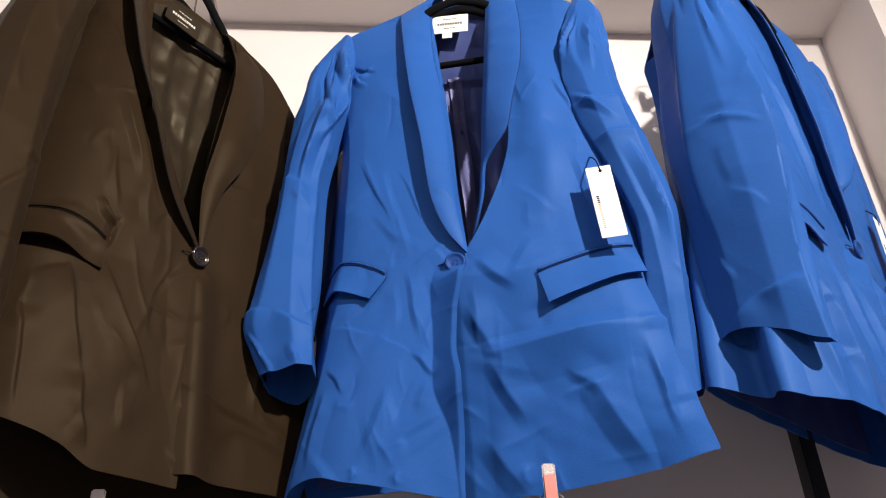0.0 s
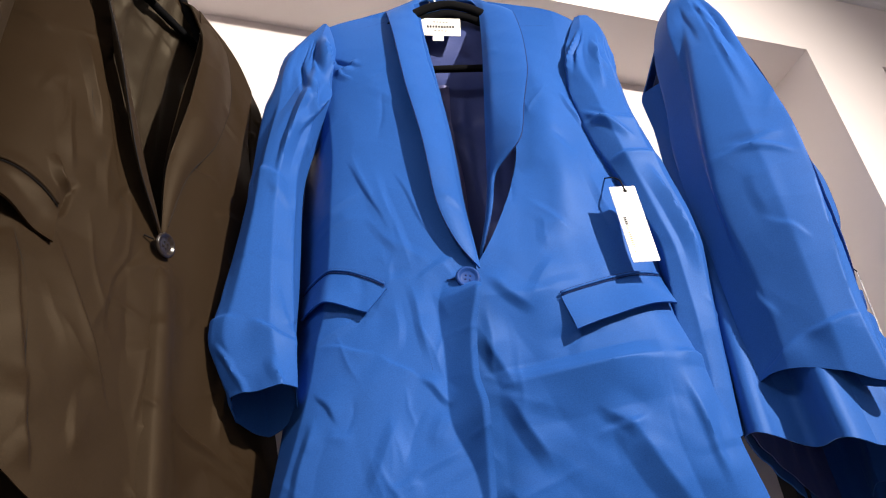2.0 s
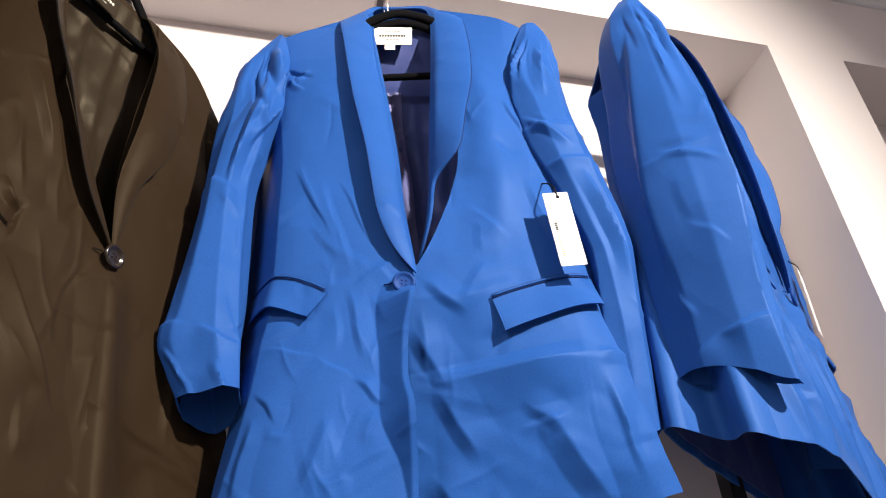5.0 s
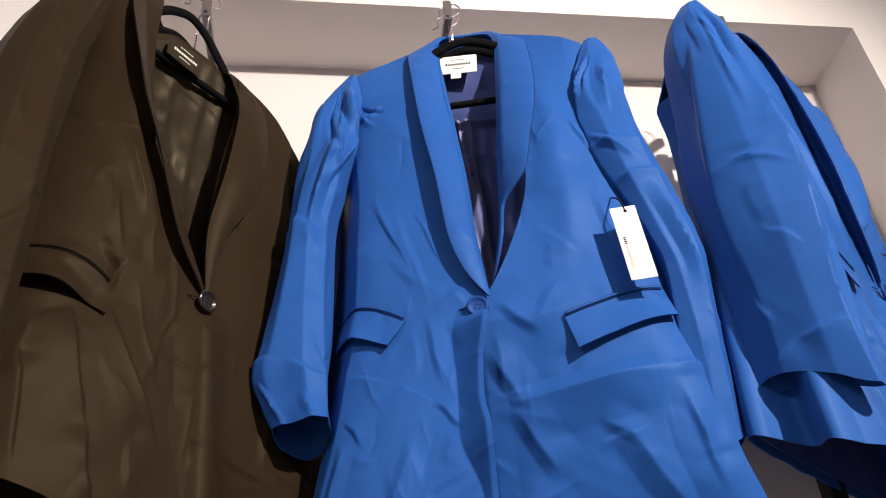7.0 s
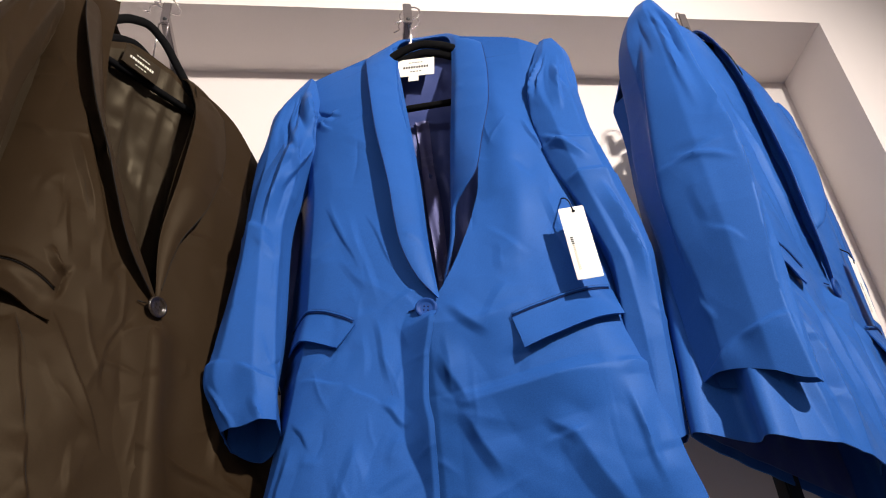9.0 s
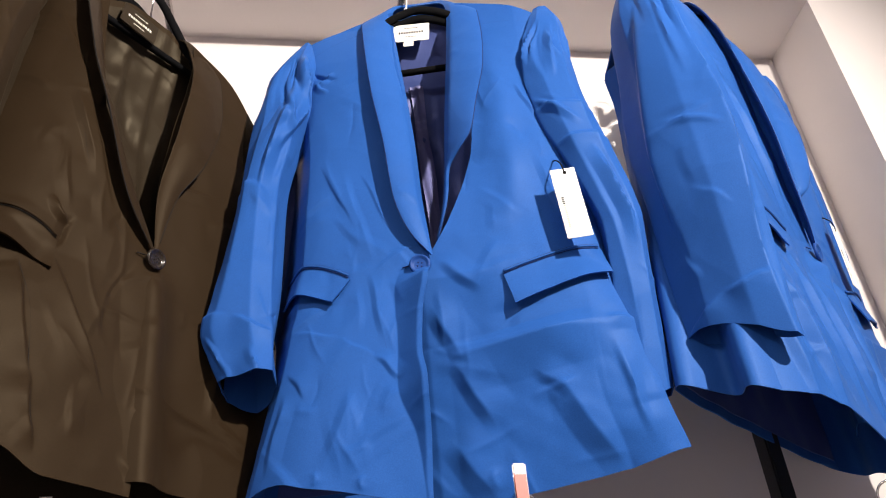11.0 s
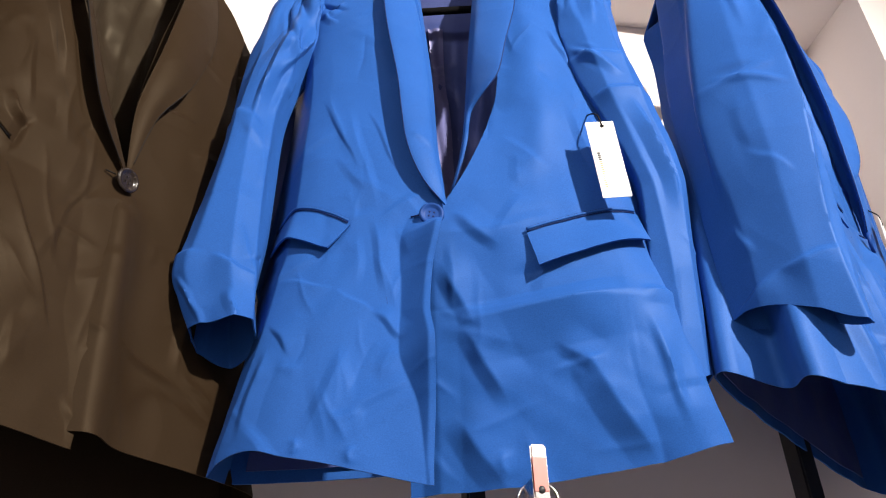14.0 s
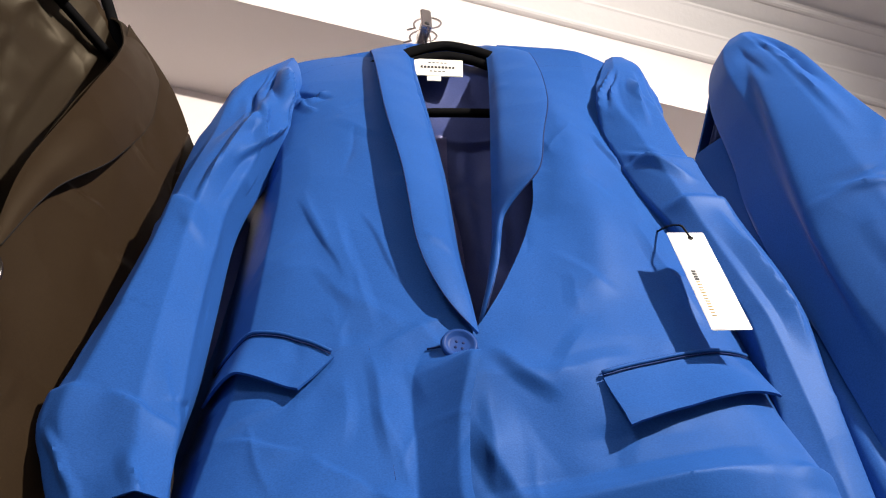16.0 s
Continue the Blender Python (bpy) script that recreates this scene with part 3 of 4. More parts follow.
def blazer(m, label, mats, cut, seed, wave, tag, dark):
    """A single-button jacket with a shawl collar, open at the neck, in its own space round its button."""
    cloth, lining, facing, resin, thread = mats
    ob = new("blazer")
    ob.matrix_world = m
    tagged(ob, label, "blazer", "hanging blazers")
    half = spline([(-0.40, 0.285), (-0.2, 0.272), (0.0, 0.255), (0.2, 0.235), (0.35, 0.225), (0.6, 0.22)])
    left_side, right_side = spline(cut["left_side"]), spline(cut["right_side"])
    roll, edge = cut["roll"], cut["edge"]
    up = [(p[2], p[0] - 0.004) for p in roll[:6]]
    down = [(p[2], p[0] + 0.004) for p in reversed(roll[9:])]
    left_in = spline([(-0.40, 0.001), (-0.344, 0.001), (-0.251, 0.005), (-0.19, 0.006), (-0.148, 0.001), (-0.088, 0.005), (-0.02, 0.018)] + up)
    right_in = spline([(-0.40, -0.030), (-0.12, -0.030), (-0.03, -0.028)] + cut.get("right_in", down))
    left_top, right_top = spline(cut["left_top"]), spline(cut["right_top"])
    left_hem, right_hem = spline(cut["left_hem"]), spline(cut["right_hem"])
    left_grid = front(left_side, left_in, left_top, left_hem, half, cut["left_marks"], seed, wave, 48, cloth, ob, -0.004, thread, cut["left_seams_and_tucks"], cut["turn_in"], (-0.125, -0.03, -0.25, 0.30), cut["side_slope"], cut["placket"])
    right_grid = front(right_side, right_in, right_top, right_hem, half, cut["right_marks"], seed + 1, wave, 48, cloth, ob, 0.002, thread, cut["right_seams"], sway=cut["sway"])
    # the back, whose lining shows in the neck and under the hem
    n, k = 80, 70
    v = np.linspace(0, 1, n)[:, None]
    u = np.linspace(0, 1, k)[None, :]
    bt = spline(cut["back_top"])
    z = bt(u) + (cut["back_hem"] + cut["hem_rise"] * u - bt(u)) * v
    x = left_side(z) + (right_side(z) - left_side(z)) * u
    e = np.abs(u * 2 - 1)
    y = cut["deep"] * np.clip((0.62 - z) / 0.25, 0.36, 1) - cut["back_curve"] * cut["deep"] * e ** 4 * np.clip((0.5 - z) / 0.2, 0.1, 1) + drape(x, z, seed + 7, wave * 1.2) * np.clip((0.5 - z) / 0.1, 0, 1)
    y = y + crush(x, z, seed + 9, 34, (-0.12, 0.15, 0.0, 0.5), 0.13, 0.006) + folds(x, z, [(cut["pleat"] + k, 0.5, cut["pleat"] + 0.8 * k, 0.05, 0.022, 0.006, "f") for k in (-0.07, -0.025, 0.035, 0.075)])
    sheet("back_panel", np.stack([x, y, z], -1), cloth, ob, 0.002)
    sheet("lining", np.stack([x * 0.985 + CX * 0.015, y - 0.006, z * 0.99], -1)[1:-1, 2:-2], lining, ob, 0.001, "smooth satin lining")
    mid = cut["pleat"]
    fx = path([(mid - 0.006, 0.43), (mid - 0.004, 0.33), (mid + 0.004, 0.15), (mid + 0.010, -0.1)], 60)
    back_y = np.interp(fx[:, 1], z[::-1, k // 2], y[::-1, k // 2])
    strip = np.stack([np.stack([fx[:, 0] + w * (0.016 + 0.0015 * np.sin(fx[:, 1] * 31)), back_y - 0.012 - 0.0015 * np.cos(w * 6 + fx[:, 1] * 25), fx[:, 1]], -1) for w in np.linspace(-0.5, 0.9, 9)], 1)
    if not dark:
        sheet("lining_pleat", strip, facing, ob, 0.001, "pleated centre of the lining")
    # side panels close the body from front to back
    back_grid = np.stack([x, y, z], -1)
    for rim, far, sgn in ((left_grid[:, 0], back_grid[:, 0], -1), (right_grid[:, 0], back_grid[:, -1], 1)):
        t = np.linspace(0, 1, 90)
        start = cut["side_top"]
        def along(line, lowest):
            zz = start + (lowest - start) * t
            o = np.argsort(line[:, 2])
            return np.stack([np.interp(zz, line[o, 2], line[o, 0]), np.interp(zz, line[o, 2], line[o, 1]), zz], -1)
        a, c = along(rim, rim[-1, 2]), along(far, far[-1, 2])
        q = np.linspace(0, 1, 24)[None, :, None]
        g = a[:, None, :] * (1 - q) + c[:, None, :] * q
        g[..., 0] += sgn * (0.006 * np.sin(np.pi * q[..., 0]) * (1 - t[:, None] ** 6) + cut["deep"] * 0.17 * np.sin(3 * np.pi * q[..., 0]) * t[:, None] ** 1.5 * (cut["deep"] > 0.1))
        sheet("side_panel", g, cloth, ob)
    shawl(roll, edge, seed + 3, cloth, ob, thread, cut["rolled"])
    sleeve(*cut["left_sleeve"], cut["left_planes"], seed + 11, cloth, ob, thread, cut.get("sleeve_seams", ()))
    sleeve(*cut["right_sleeve"], cut["right_planes"], seed + 12, cloth, ob, thread)

    pocket(cut["left_pocket"], resting(left_grid), cloth, thread, ob, 0.05, *cut["left_flap"])
    pocket(cut["right_pocket"], resting(right_grid), cloth, thread, ob, 0.35, 0.002, 0.004)
    button((0.004, -0.020, -0.004), resin, thread, ob)
    tube("buttonhole", [(-0.022, -0.0150, -0.002), (-0.017, -0.0165, -0.002), (-0.010, -0.018, -0.002)], 0.0010, thread, ob, "stitched buttonhole", sides=6)
    neck_label(ob, cut["label_at"], dark, cut["label_tilt"])
    if tag:
        hang_tag(ob, cut["tag_at"], -4)
    return ob


BLUE_SET = (BLUE, BLUE_LINING, BLUE_FACING, BLUE_BUTTON, THREAD_BLUE)
BLACK_SET = (BLACK, BLACK_LINING, BLACK_LINING, BLACK_BUTTON, THREAD_BLACK)

AT_CENTRE = pose(0.131, 1.059, 2.071, 0, 0, -14)
AT_BLACK = pose(-0.252, 1.057, 2.084, 0, 0, 46)
AT_THIRD = pose(0.740, 1.060, 2.100, 0, 0, 38)

CENTRE = dict(
    left_side=[(-0.40, -0.250), (-0.30, -0.246), (-0.249, -0.240), (-0.157, -0.226), (-0.075, -0.222), (0.0, -0.240), (0.10, -0.247), (0.20, -0.245), (0.27, -0.230), (0.36, -0.186), (0.44, -0.164), (0.53, -0.172)],
    right_side=[(-0.40, 0.336), (-0.292, 0.322), (-0.246, 0.310), (-0.182, 0.301), (-0.106, 0.297), (-0.04, 0.290), (0.0, 0.282), (0.058, 0.268), (0.122, 0.250), (0.20, 0.228), (0.286, 0.213), (0.376, 0.206), (0.444, 0.222), (0.53, 0.246)],
    left_top=[(0, 0.512), (0.45, 0.545), (1, 0.575)],
    right_top=[(0, 0.498), (0.45, 0.530), (1, 0.570)],
    left_hem=[(0, -0.314), (0.06, -0.304), (0.17, -0.299), (0.37, -0.311), (0.55, -0.321), (0.72, -0.333), (1, -0.351)],
    right_hem=[(0, -0.296), (0.17, -0.312), (0.34, -0.322), (0.54, -0.328), (0.66, -0.331), (1, -0.331)],
    back_top=[(0, 0.508), (0.3, 0.545), (0.42, 0.572), (0.5, 0.576), (0.58, 0.572), (0.7, 0.540), (1, 0.490)],
    roll=[(0.022, -0.014, 0.016), (0.018, -0.018, 0.060), (0.013, -0.018, 0.120), (0.009, -0.016, 0.225), (0.000, -0.010, 0.345), (-0.010, 0.000, 0.460), (-0.018, 0.012, 0.565),
          (-0.004, 0.028, 0.612), (0.034, 0.036, 0.622), (0.074, 0.028, 0.610), (0.084, 0.010, 0.560), (0.078, -0.004, 0.460), (0.069, -0.012, 0.360),
          (0.061, -0.014, 0.275), (0.056, -0.012, 0.215), (0.051, -0.008, 0.160), (0.044, 0.004, 0.115), (0.022, 0.014, 0.028)],
    edge=[(0.021, -0.018, 0.012), (-0.006, -0.027, 0.050), (-0.026, -0.033, 0.112), (-0.037, -0.037, 0.222), (-0.054, -0.032, 0.345), (-0.064, -0.020, 0.460), (-0.071, 0.012, 0.552),
          (-0.032, 0.052, 0.578), (0.034, 0.066, 0.582), (0.100, 0.052, 0.574), (0.137, 0.002, 0.535), (0.140, -0.016, 0.460), (0.135, -0.028, 0.375),
          (0.116, -0.038, 0.285), (0.098, -0.046, 0.206), (0.060, -0.018, 0.166), (0.052, -0.004, 0.122), (0.026, 0.010, 0.030)],
    right_in=[(0.010, 0.002), (0.026, 0.019), (0.052, 0.036), (0.102, 0.061), (0.160, 0.084), (0.213, 0.098), (0.28, 0.104), (0.40, 0.106), (0.58, 0.100)],
    left_sleeve=([(-0.172, 0.014, 0.514, 0.006, 0.012), (-0.186, 0.016, 0.470, 0.024, 0.026), (-0.197, 0.016, 0.420, 0.038, 0.034), (-0.209, 0.014, 0.345, 0.043, 0.038), (-0.226, 0.012, 0.283, 0.038, 0.038),
                  (-0.242, 0.010, 0.190, 0.034, 0.037), (-0.250, 0.006, 0.077, 0.039, 0.037), (-0.255, 0.002, -0.018, 0.045, 0.037), (-0.258, 0.000, -0.072, 0.049, 0.037), (-0.252, 0.000, -0.112, 0.045, 0.036), (-0.243, 0.000, -0.152, 0.039, 0.036)], (0.004, -0.012), 1.0,
                 [(-0.10, -0.040, -0.01, -0.052, 0.010, 0.0050, "t"), (-0.01, -0.052, 0.07, -0.085, 0.010, 0.0060, "t"), (-0.06, 0.205, 0.05, 0.160, 0.010, 0.0050, "t"),
                  (0.015, 0.16, 0.020, 0.40, 0.026, 0.013, "f"), (0.030, 0.48, 0.055, 0.36, 0.020, 0.012, "f"), (0.005, 0.47, 0.040, 0.37, 0.016, -0.009, "f"), (0.070, 0.37, 0.030, 0.24, 0.020, 0.011, "f"),
                  (-0.020, 0.42, 0.035, 0.31, 0.014, -0.008, "f"), (0.020, 0.36, 0.060, 0.27, 0.012, 0.009, "f"), (0.050, 0.44, 0.075, 0.33, 0.012, -0.008, "f"),
                  (-0.05, -0.075, -0.03, -0.14, 0.014, 0.004, "f"), (0.020, -0.10, 0.028, -0.15, 0.012, 0.003, "f")]),
    sleeve_seams=[[(-0.279, 0.050), (-0.268, -0.010), (-0.252, -0.075), (-0.232, -0.138)]],
    right_sleeve=([(0.248, 0.004, 0.507, 0.012, 0.014), (0.249, 0.008, 0.470, 0.028, 0.026), (0.242, 0.014, 0.396, 0.040, 0.033), (0.245, 0.018, 0.330, 0.044, 0.037), (0.259, 0.020, 0.241, 0.044, 0.037),
                   (0.276, 0.022, 0.171, 0.039, 0.036), (0.293, 0.024, 0.094, 0.035, 0.034), (0.301, 0.028, 0.034, 0.031, 0.032), (0.300, 0.036, -0.040, 0.030, 0.030), (0.297, 0.044, -0.126, 0.030, 0.030), (0.293, 0.050, -0.212, 0.030, 0.030)], (0.0, 0.01), 0.8,
                  [(-0.055, 0.35, -0.030, 0.47, 0.020, 0.010, "f"), (-0.020, 0.47, -0.045, 0.36, 0.016, -0.008, "f"), (0.02, 0.46, 0.00, 0.32, 0.020, 0.006, "f"),
                   (-0.09, 0.275, 0.08, 0.265, 0.010, 0.006, "t"), (-0.07, 0.200, 0.09, 0.205, 0.008, 0.006, "t"), (-0.06, 0.30, 0.02, 0.225, 0.016, 0.006, "f"),
                   (0.010, 0.19, 0.030, 0.00, 0.030, 0.010, "f")]),
    left_marks=[
        (-0.087, 0.075, -0.147, 0.222, 0.006, 0.0026, "t"),
        (-0.034, 0.061, -0.082, 0.192, 0.006, 0.0026, "t"),
        (-0.110, 0.20, -0.060, 0.00, 0.025, 0.0031, "f"),
        (-0.049, -0.129, -0.070, 0.010, 0.022, 0.0036, "f"),
        (-0.186, -0.076, -0.110, -0.102, 0.007, 0.0034, "t"),
        (-0.116, -0.100, -0.060, -0.140, 0.007, 0.0026, "t"),
        (-0.028, -0.180, -0.066, -0.132, 0.018, 0.0040, "f"),
        (-0.158, -0.192, -0.190, -0.140, 0.008, 0.0034, "t"),
        (-0.180, -0.205, -0.140, -0.208, 0.010, 0.0022, "c"),
        (-0.215, -0.29, -0.188, -0.17, 0.020, 0.0048, "f"),
        (-0.168, 0.430, -0.112, 0.398, 0.012, -0.0060, "f"),
        (-0.158, 0.392, -0.118, 0.420, 0.010, 0.0055, "f"),
        (-0.160, 0.408, -0.130, 0.372, 0.010, 0.0040, "f"),
        (-0.140, -0.30, -0.090, -0.18, 0.030, 0.0030, "f"),
        (-0.145, -0.312, -0.143, -0.290, 0.004, 0.0025, "c"),
        (-0.088, -0.325, -0.084, -0.302, 0.004, 0.0025, "c"),
    ],
    right_marks=[
        (0.000, -0.143, 0.265, -0.113, 0.055, 0.0120, "f"),
        (0.244, -0.113, 0.310, -0.113, 0.020, 0.0050, "f"),
        (0.052, -0.150, 0.010, -0.055, 0.040, 0.0080, "f"),
        (0.088, -0.245, 0.034, -0.140, 0.040, 0.0085, "f"),
        (0.090, -0.050, 0.024, 0.014, 0.030, 0.0062, "f"),
        (0.245, -0.330, 0.165, -0.180, 0.070, 0.0125, "f"),
        (0.190, -0.215, 0.140, -0.170, 0.030, 0.0050, "f"),
        (0.085, -0.345, 0.016, -0.240, 0.060, 0.0095, "f"),
        (0.254, -0.150, 0.276, -0.280, 0.006, 0.0035, "c"),
        (0.282, -0.300, 0.250, -0.130, 0.024, 0.0045, "f"),
        (0.150, 0.46, 0.156, 0.04, 0.028, 0.0095, "r"),
        (0.210, 0.26, 0.180, 0.34, 0.016, 0.0040, "f"),
        (0.076, -0.325, 0.070, -0.290, 0.006, 0.0030, "c"),
        (0.235, 0.02, 0.190, 0.20, 0.030, 0.0040, "f"),
    ],
    left_pocket=[(-0.207, 0.026), (-0.098, -0.010), (-0.124, -0.046), (-0.207, -0.022)], left_flap=(0.004, 0.012),
    right_pocket=[(0.120, -0.032), (0.264, 0.006), (0.273, -0.040), (0.131, -0.083)],
    label_at=(0.018, 0.012, 0.534), label_tilt=4, pleat=0.016, deep=0.100, back_curve=0.15, side_top=0.36, back_hem=-0.298, hem_rise=0.020, rolled=1.0, side_slope=1.0, placket=0.75, sway=1.0,
    left_planes=[(0.0, 1.0), (0.3, 1.05), (0.7, 1.05), (1.0, 1.0), (1.24, 1.02), (1.46, 0.95), (1.72, 1.04)],
    right_planes=[(0.0, 1.0), (0.3, 1.05), (0.7, 1.05), (1.0, 1.0), (1.34, 1.04), (1.54, 0.93), (1.80, 1.02)],
    tag_at=(0.226, -0.034, 0.122), turn_in=0.0,
    left_seams_and_tucks=[[(-0.070, 0.004), (-0.060, -0.055), (-0.050, -0.128)], [(-0.165, 0.470), (-0.120, 0.500), (-0.075, 0.522)]],
    right_seams=[[(0.136, 0.492), (0.182, 0.488), (0.224, 0.480)]],
)

BLACK_CUT = dict(
    left_side=[(-0.40, -0.255), (-0.30, -0.252), (-0.10, -0.243), (0.08, -0.250), (0.20, -0.246), (0.28, -0.238), (0.36, -0.222), (0.44, -0.212), (0.53, -0.215)],
    right_side=[(-0.40, 0.280), (-0.30, 0.270), (-0.10, 0.232), (0.05, 0.202), (0.20, 0.172), (0.30, 0.154), (0.39, 0.156), (0.53, 0.145)],
    left_top=[(0, 0.490), (0.45, 0.520), (1, 0.548)],
    right_top=[(0, 0.388), (0.35, 0.430), (1, 0.462)],
    back_top=[(0, 0.470), (0.25, 0.475), (0.42, 0.500), (0.5, 0.500), (0.58, 0.498), (0.72, 0.480), (1, 0.395)],
    roll=[(0.004, -0.014, 0.014), (-0.022, -0.016, 0.060), (-0.078, -0.014, 0.171), (-0.108, -0.006, 0.26), (-0.122, 0.010, 0.42), (-0.112, 0.026, 0.535),
          (-0.090, 0.052, 0.540), (-0.030, 0.070, 0.520), (0.008, 0.058, 0.515), (0.030, 0.022, 0.490), (0.034, -0.002, 0.43), (0.028, -0.022, 0.361),
          (0.010, -0.030, 0.239), (-0.002, -0.016, 0.110), (0.006, -0.012, 0.016)],
    edge=[(0.000, -0.018, 0.006), (-0.056, -0.032, 0.061), (-0.112, -0.038, 0.186), (-0.150, -0.034, 0.287), (-0.176, -0.010, 0.444), (-0.165, 0.030, 0.530),
          (-0.120, 0.080, 0.520), (-0.035, 0.094, 0.500), (0.040, 0.080, 0.490), (0.083, 0.024, 0.465), (0.095, 0.000, 0.43), (0.094, -0.020, 0.33),
          (0.062, -0.032, 0.195), (0.026, -0.020, 0.110), (0.008, -0.014, 0.010)],
    left_sleeve=([(-0.213, 0.022, 0.490, 0.006, 0.012), (-0.232, 0.020, 0.440, 0.030, 0.034), (-0.262, 0.016, 0.330, 0.042, 0.050), (-0.284, 0.012, 0.200, 0.044, 0.054),
                  (-0.290, 0.006, 0.060, 0.045, 0.054), (-0.289, 0.002, -0.060, 0.045, 0.052), (-0.287, -0.002, -0.160, 0.044, 0.050), (-0.284, -0.006, -0.240, 0.042, 0.048)], (0.012, -0.006), 0.5,
                 [(-0.06, -0.12, 0.08, 0.05, 0.008, 0.0034, "t"), (-0.02, 0.30, 0.03, 0.20, 0.006, 0.0027, "c"), (-0.09, -0.11, 0.09, -0.105, 0.006, 0.0020, "t")]),
    right_sleeve=([(0.160, 0.012, 0.392, 0.006, 0.012), (0.168, 0.022, 0.345, 0.024, 0.030), (0.180, 0.034, 0.270, 0.034, 0.036), (0.195, 0.046, 0.150, 0.038, 0.040),
                   (0.222, 0.052, 0.020, 0.040, 0.042), (0.236, 0.056, -0.110, 0.040, 0.040), (0.246, 0.060, -0.210, 0.040, 0.040)], (0.0, 0.01), 0.5, []),
    left_marks=[
        (-0.130, -0.056, -0.043, -0.228, 0.008, 0.0075, "t"),
        (-0.172, -0.070, -0.138, -0.230, 0.008, 0.0070, "t"),
        (-0.140, -0.215, -0.122, -0.320, 0.008, 0.0060, "t"),
        (-0.196, 0.41, -0.060, 0.030, 0.010, 0.0050, "t"),
        (-0.095, 0.08, -0.150, 0.23, 0.030, 0.0060, "f"),
        (-0.150, 0.03, -0.118, -0.01, 0.012, 0.0060, "f"),
        (-0.115, 0.015, -0.132, -0.050, 0.014, -0.0050, "f"),
        (-0.215, -0.12, -0.200, -0.30, 0.010, 0.0060, "t"),
        (-0.012, -0.233, 0.045, -0.227, 0.014, 0.0030, "f"),
        (-0.215, 0.20, -0.190, 0.40, 0.030, 0.0050, "f"),
    ],
    right_marks=[
        (0.020, -0.20, 0.140, -0.23, 0.012, 0.0030, "f"),
        (0.090, 0.35, 0.080, 0.0, 0.03, 0.0041, "r"),
        (0.110, -0.22, 0.150, -0.05, 0.030, 0.0040, "f"),
    ],
    left_pocket=[(-0.240, -0.014), (-0.131, -0.036), (-0.134, -0.080), (-0.238, -0.058)],
    right_pocket=[(0.119, -0.040), (0.232, -0.006), (0.236, -0.056), (0.130, -0.090)],
    label_at=(-0.056, 0.017, 0.470), label_tilt=6, pleat=-0.03, deep=0.068, back_curve=0.62, side_top=0.30, back_hem=-0.41, hem_rise=0.0, rolled=0.2, side_slope=0.55, placket=0.12, sway=0.0,
    left_hem=[(0, -0.285), (0.2, -0.298), (0.4, -0.315), (0.58, -0.337), (0.8, -0.337), (1, -0.338)],
    right_hem=[(0, -0.310), (0.35, -0.316), (0.7, -0.320), (1, -0.322)], left_flap=(0.010, 0.012),
    left_planes=[(0.0, 1.0), (0.3, 1.05), (0.7, 1.05), (1.0, 1.0), (1.25, 1.05), (1.5, 1.0), (1.75, 1.05)],
    right_planes=[(0.0, 1.0), (0.3, 1.05), (0.7, 1.05), (1.0, 1.0), (1.25, 1.05), (1.5, 1.0), (1.75, 1.05)],
    turn_in=-0.06,
    # first a princess seam, then two dark lines painting the shade in tucks
    left_seams_and_tucks=[[(-0.195, 0.40), (-0.145, 0.213), (-0.106, 0.093), (-0.073, 0.044), (-0.037, 0.010)], [(-0.128, -0.060), (-0.108, -0.113), (-0.076, -0.171), (-0.045, -0.226)], [(-0.170, -0.076), (-0.147, -0.145), (-0.138, -0.228), (-0.123, -0.300)]],
    right_seams=[[(0.019, -0.042), (0.026, -0.143), (0.043, -0.229), (0.060, -0.314)]],
)

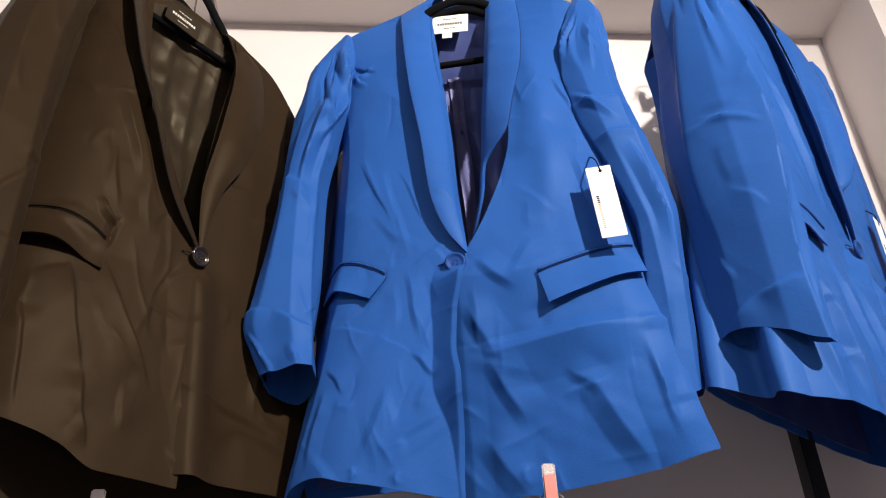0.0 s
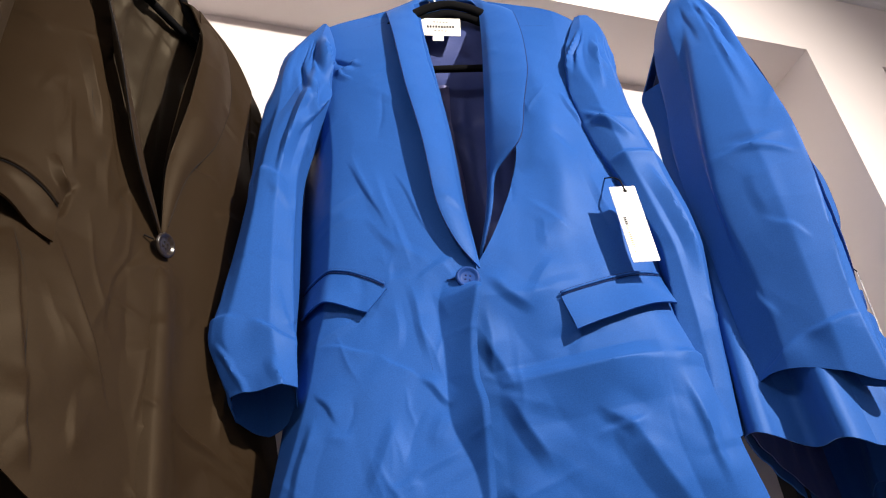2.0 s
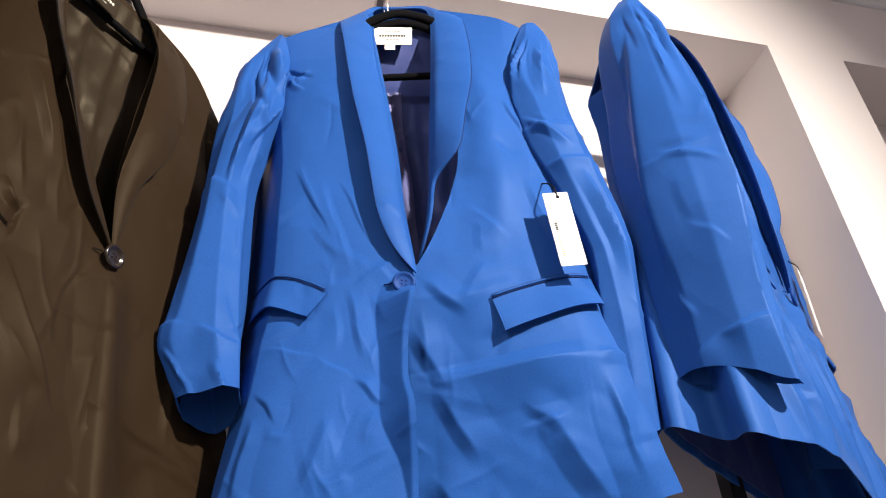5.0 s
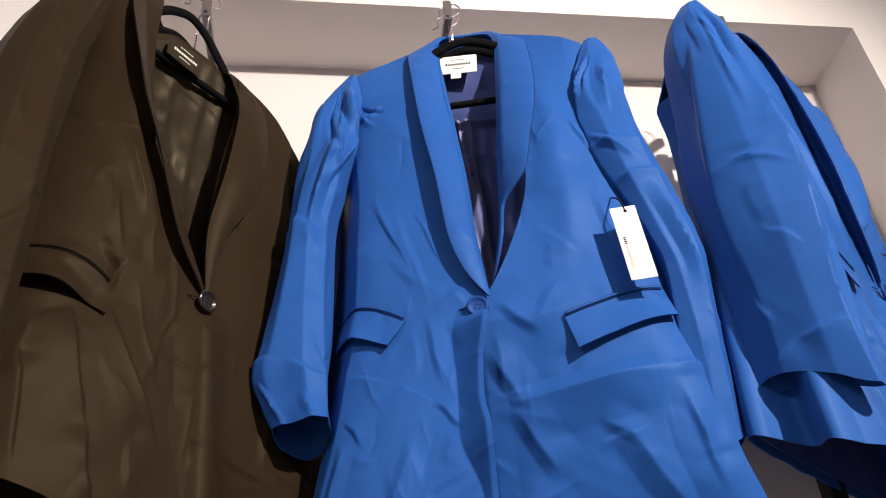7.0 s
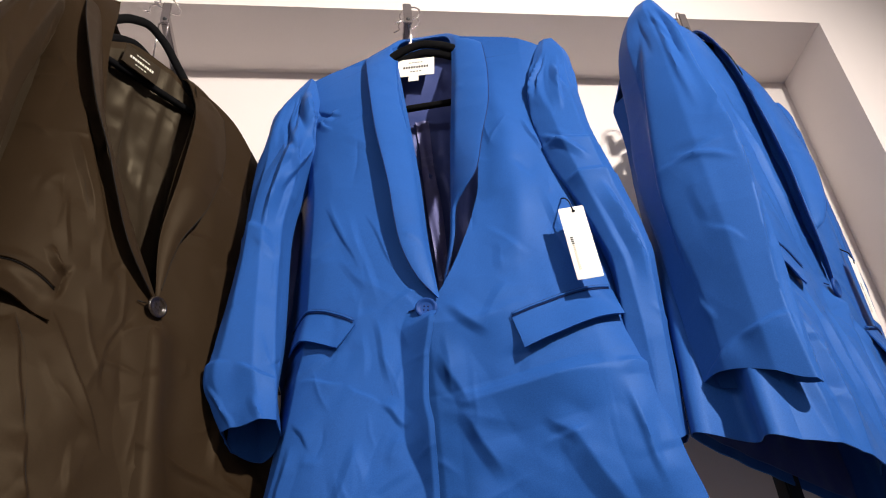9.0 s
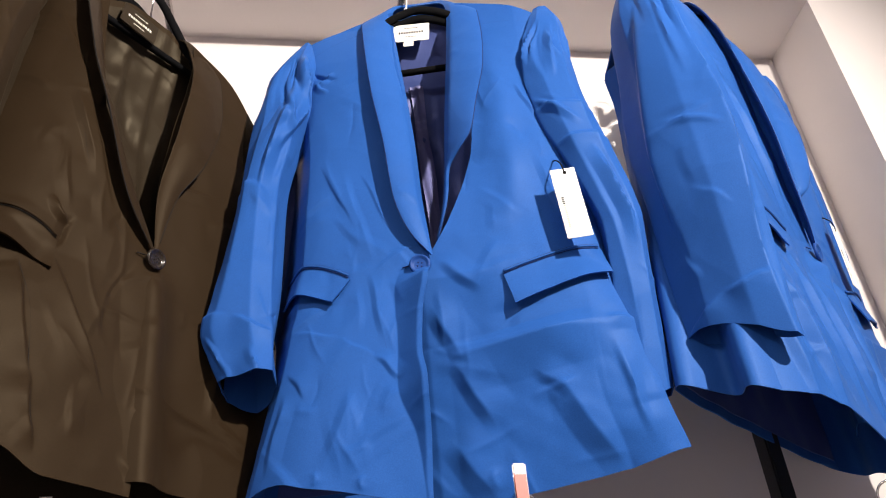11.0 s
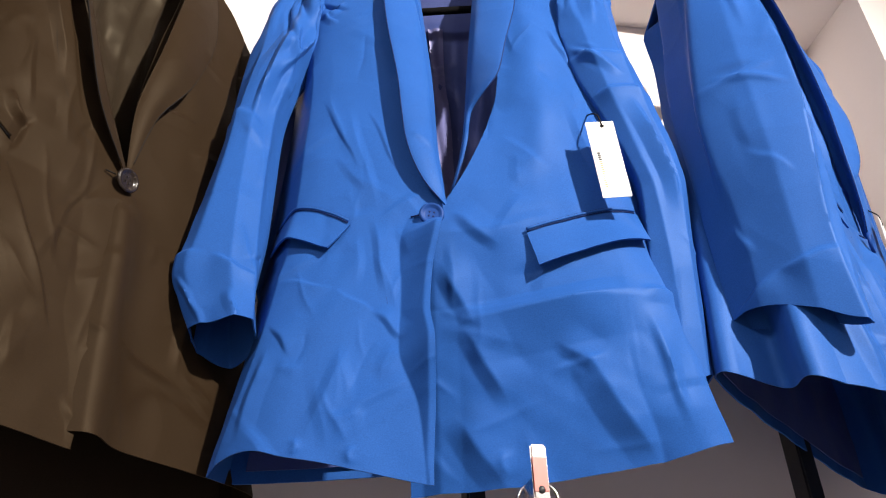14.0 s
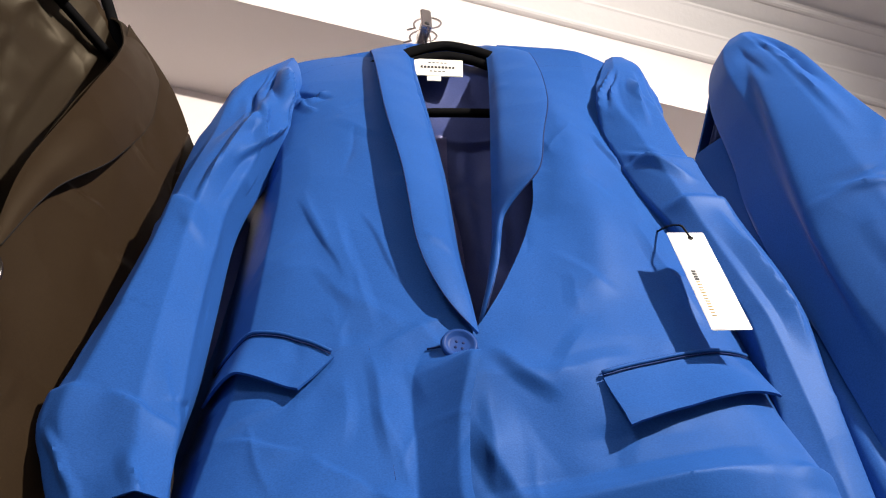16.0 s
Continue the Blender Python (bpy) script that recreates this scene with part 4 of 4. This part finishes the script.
THIRD = dict(CENTRE)
THIRD.update(
    left_side=[(-0.40, -0.250), (-0.296, -0.245), (-0.157, -0.232), (-0.075, -0.226), (0.0, -0.222), (0.10, -0.212), (0.20, -0.204), (0.30, -0.200), (0.40, -0.206), (0.53, -0.222)],
    right_side=[(-0.40, 0.296), (-0.313, 0.290), (-0.112, 0.272), (0.05, 0.240), (0.20, 0.190), (0.31, 0.166), (0.39, 0.155), (0.44, 0.160), (0.53, 0.172)],
    right_sleeve=([(0.170, 0.000, 0.500, 0.006, 0.012), (0.180, 0.006, 0.460, 0.022, 0.028), (0.192, 0.016, 0.395, 0.032, 0.036), (0.210, 0.026, 0.300, 0.036, 0.040), (0.238, 0.036, 0.160, 0.038, 0.040),
                   (0.262, 0.044, 0.020, 0.038, 0.040), (0.268, 0.050, -0.110, 0.038, 0.038), (0.272, 0.054, -0.205, 0.038, 0.036)], (0.0, 0.0), 0.7, []),
    right_top=[(0, 0.490), (0.45, 0.528), (1, 0.570)], deep=0.158, back_curve=0.06, side_top=0.38, back_hem=-0.238, hem_rise=-0.01, left_planes=[(0.0, 1.0), (0.35, 1.05), (0.72, 0.98), (1.0, 0.92), (1.22, 0.95), (1.5, 0.98), (1.78, 0.95)],
    left_top=[(0, 0.478), (0.3, 0.494), (0.6, 0.518), (1, 0.562)], tag_at=(0.150, -0.024, 0.110), turn_in=-0.03, side_slope=0.55, placket=0.3, sway=0.0, sleeve_seams=[], edge=[*CENTRE["edge"][:14], (0.096, -0.036, 0.207), (0.074, -0.026, 0.155), *CENTRE["edge"][16:]],
    left_hem=[(0, -0.292), (0.25, -0.300), (0.6, -0.322), (0.92, -0.347), (1, -0.348)], right_hem=[(0, -0.310), (0.35, -0.333), (0.7, -0.340), (1, -0.341)],
    left_sleeve=([(-0.236, 0.030, 0.507, 0.010, 0.018), (-0.240, 0.036, 0.468, 0.022, 0.036), (-0.242, 0.038, 0.400, 0.026, 0.054), (-0.242, 0.036, 0.300, 0.026, 0.062), (-0.242, 0.034, 0.160, 0.027, 0.074),
                  (-0.242, 0.032, 0.020, 0.027, 0.071), (-0.240, 0.034, -0.100, 0.024, 0.068), (-0.238, 0.036, -0.202, 0.020, 0.070)], (-0.004, 0.026), 0.6,
                 [(-0.134, -0.06, -0.088, 0.45, 0.020, 0.0190, "t"), (-0.055, 0.20, -0.050, 0.49, 0.016, 0.0050, "f"), (-0.030, 0.48, -0.04, 0.30, 0.018, -0.005, "f"),
                  (-0.120, 0.130, -0.030, 0.150, 0.008, 0.0040, "t"), (-0.10, 0.150, -0.02, 0.105, 0.010, 0.0040, "f"), (-0.160, -0.182, -0.085, -0.143, 0.010, 0.0055, "t"), (-0.095, -0.146, -0.010, -0.134, 0.010, 0.0055, "t"),
                  (-0.09, 0.03, -0.04, -0.03, 0.006, 0.0022, "t"), (-0.125, -0.06, -0.105, -0.12, 0.006, 0.0026, "t")]),
    left_marks=[
        (-0.040, 0.02, -0.110, 0.34, 0.030, 0.0100, "f"),
        (-0.080, -0.32, -0.110, -0.02, 0.030, 0.0100, "f"),
        (-0.150, -0.33, -0.180, -0.06, 0.034, 0.0120, "f"),
        (-0.020, -0.33, -0.040, -0.03, 0.026, 0.0090, "f"),
        (-0.205, -0.33, -0.210, -0.10, 0.024, 0.0090, "f"),
    ],
)

blazer(AT_CENTRE, "royal blue satin blazer with shawl collar and white swing tag", BLUE_SET, CENTRE, 3, 0.0020, True, False)
blazer(AT_BLACK, "brownish black satin blazer with shawl collar, turned aside on its hanger", BLACK_SET, BLACK_CUT, 21, 0.0016, False, True)
blazer(AT_THIRD, "royal blue satin blazer turned sideways with its sleeve foremost", BLUE_SET, THIRD, 35, 0.0026, True, False)

hanger(AT_CENTRE, 0.705, 0.562, "black flocked hanger with a chrome hook, inside a blue blazer", hook_x=0.012, deep=0.006, hook_y=0.034)
hanger(AT_CENTRE, 0.700, 0.548, "black flocked hanger nested behind another in a blue blazer", deep=0.014, bar=False, hook_x=0.006, hook_y=0.052)
hanger(AT_BLACK, 0.665, 0.560, "black flocked hanger with a chrome hook, inside a black blazer", mid=-0.052, slope=1.7, hook_x=-0.017)
hanger(AT_BLACK, 0.655, 0.522, "black flocked hanger nested behind another in a black blazer", mid=-0.058, slope=1.6, deep=0.05, bar=False, hook_x=-0.022)
hanger(AT_THIRD, 0.690, 0.562, "black flocked hanger with a chrome hook, inside a sideways blazer", hook_x=-0.005, deep=0.010, hook_y=0.05)
for low_x in (-0.300, 0.220, 0.700):
    hanger(pose(low_x, 0.985, 1.08, 0, 0, -12), 0.645, 0.53, "empty black flocked hanger on a lower chrome arm", "hangers on the lower arms", mid=0.0)
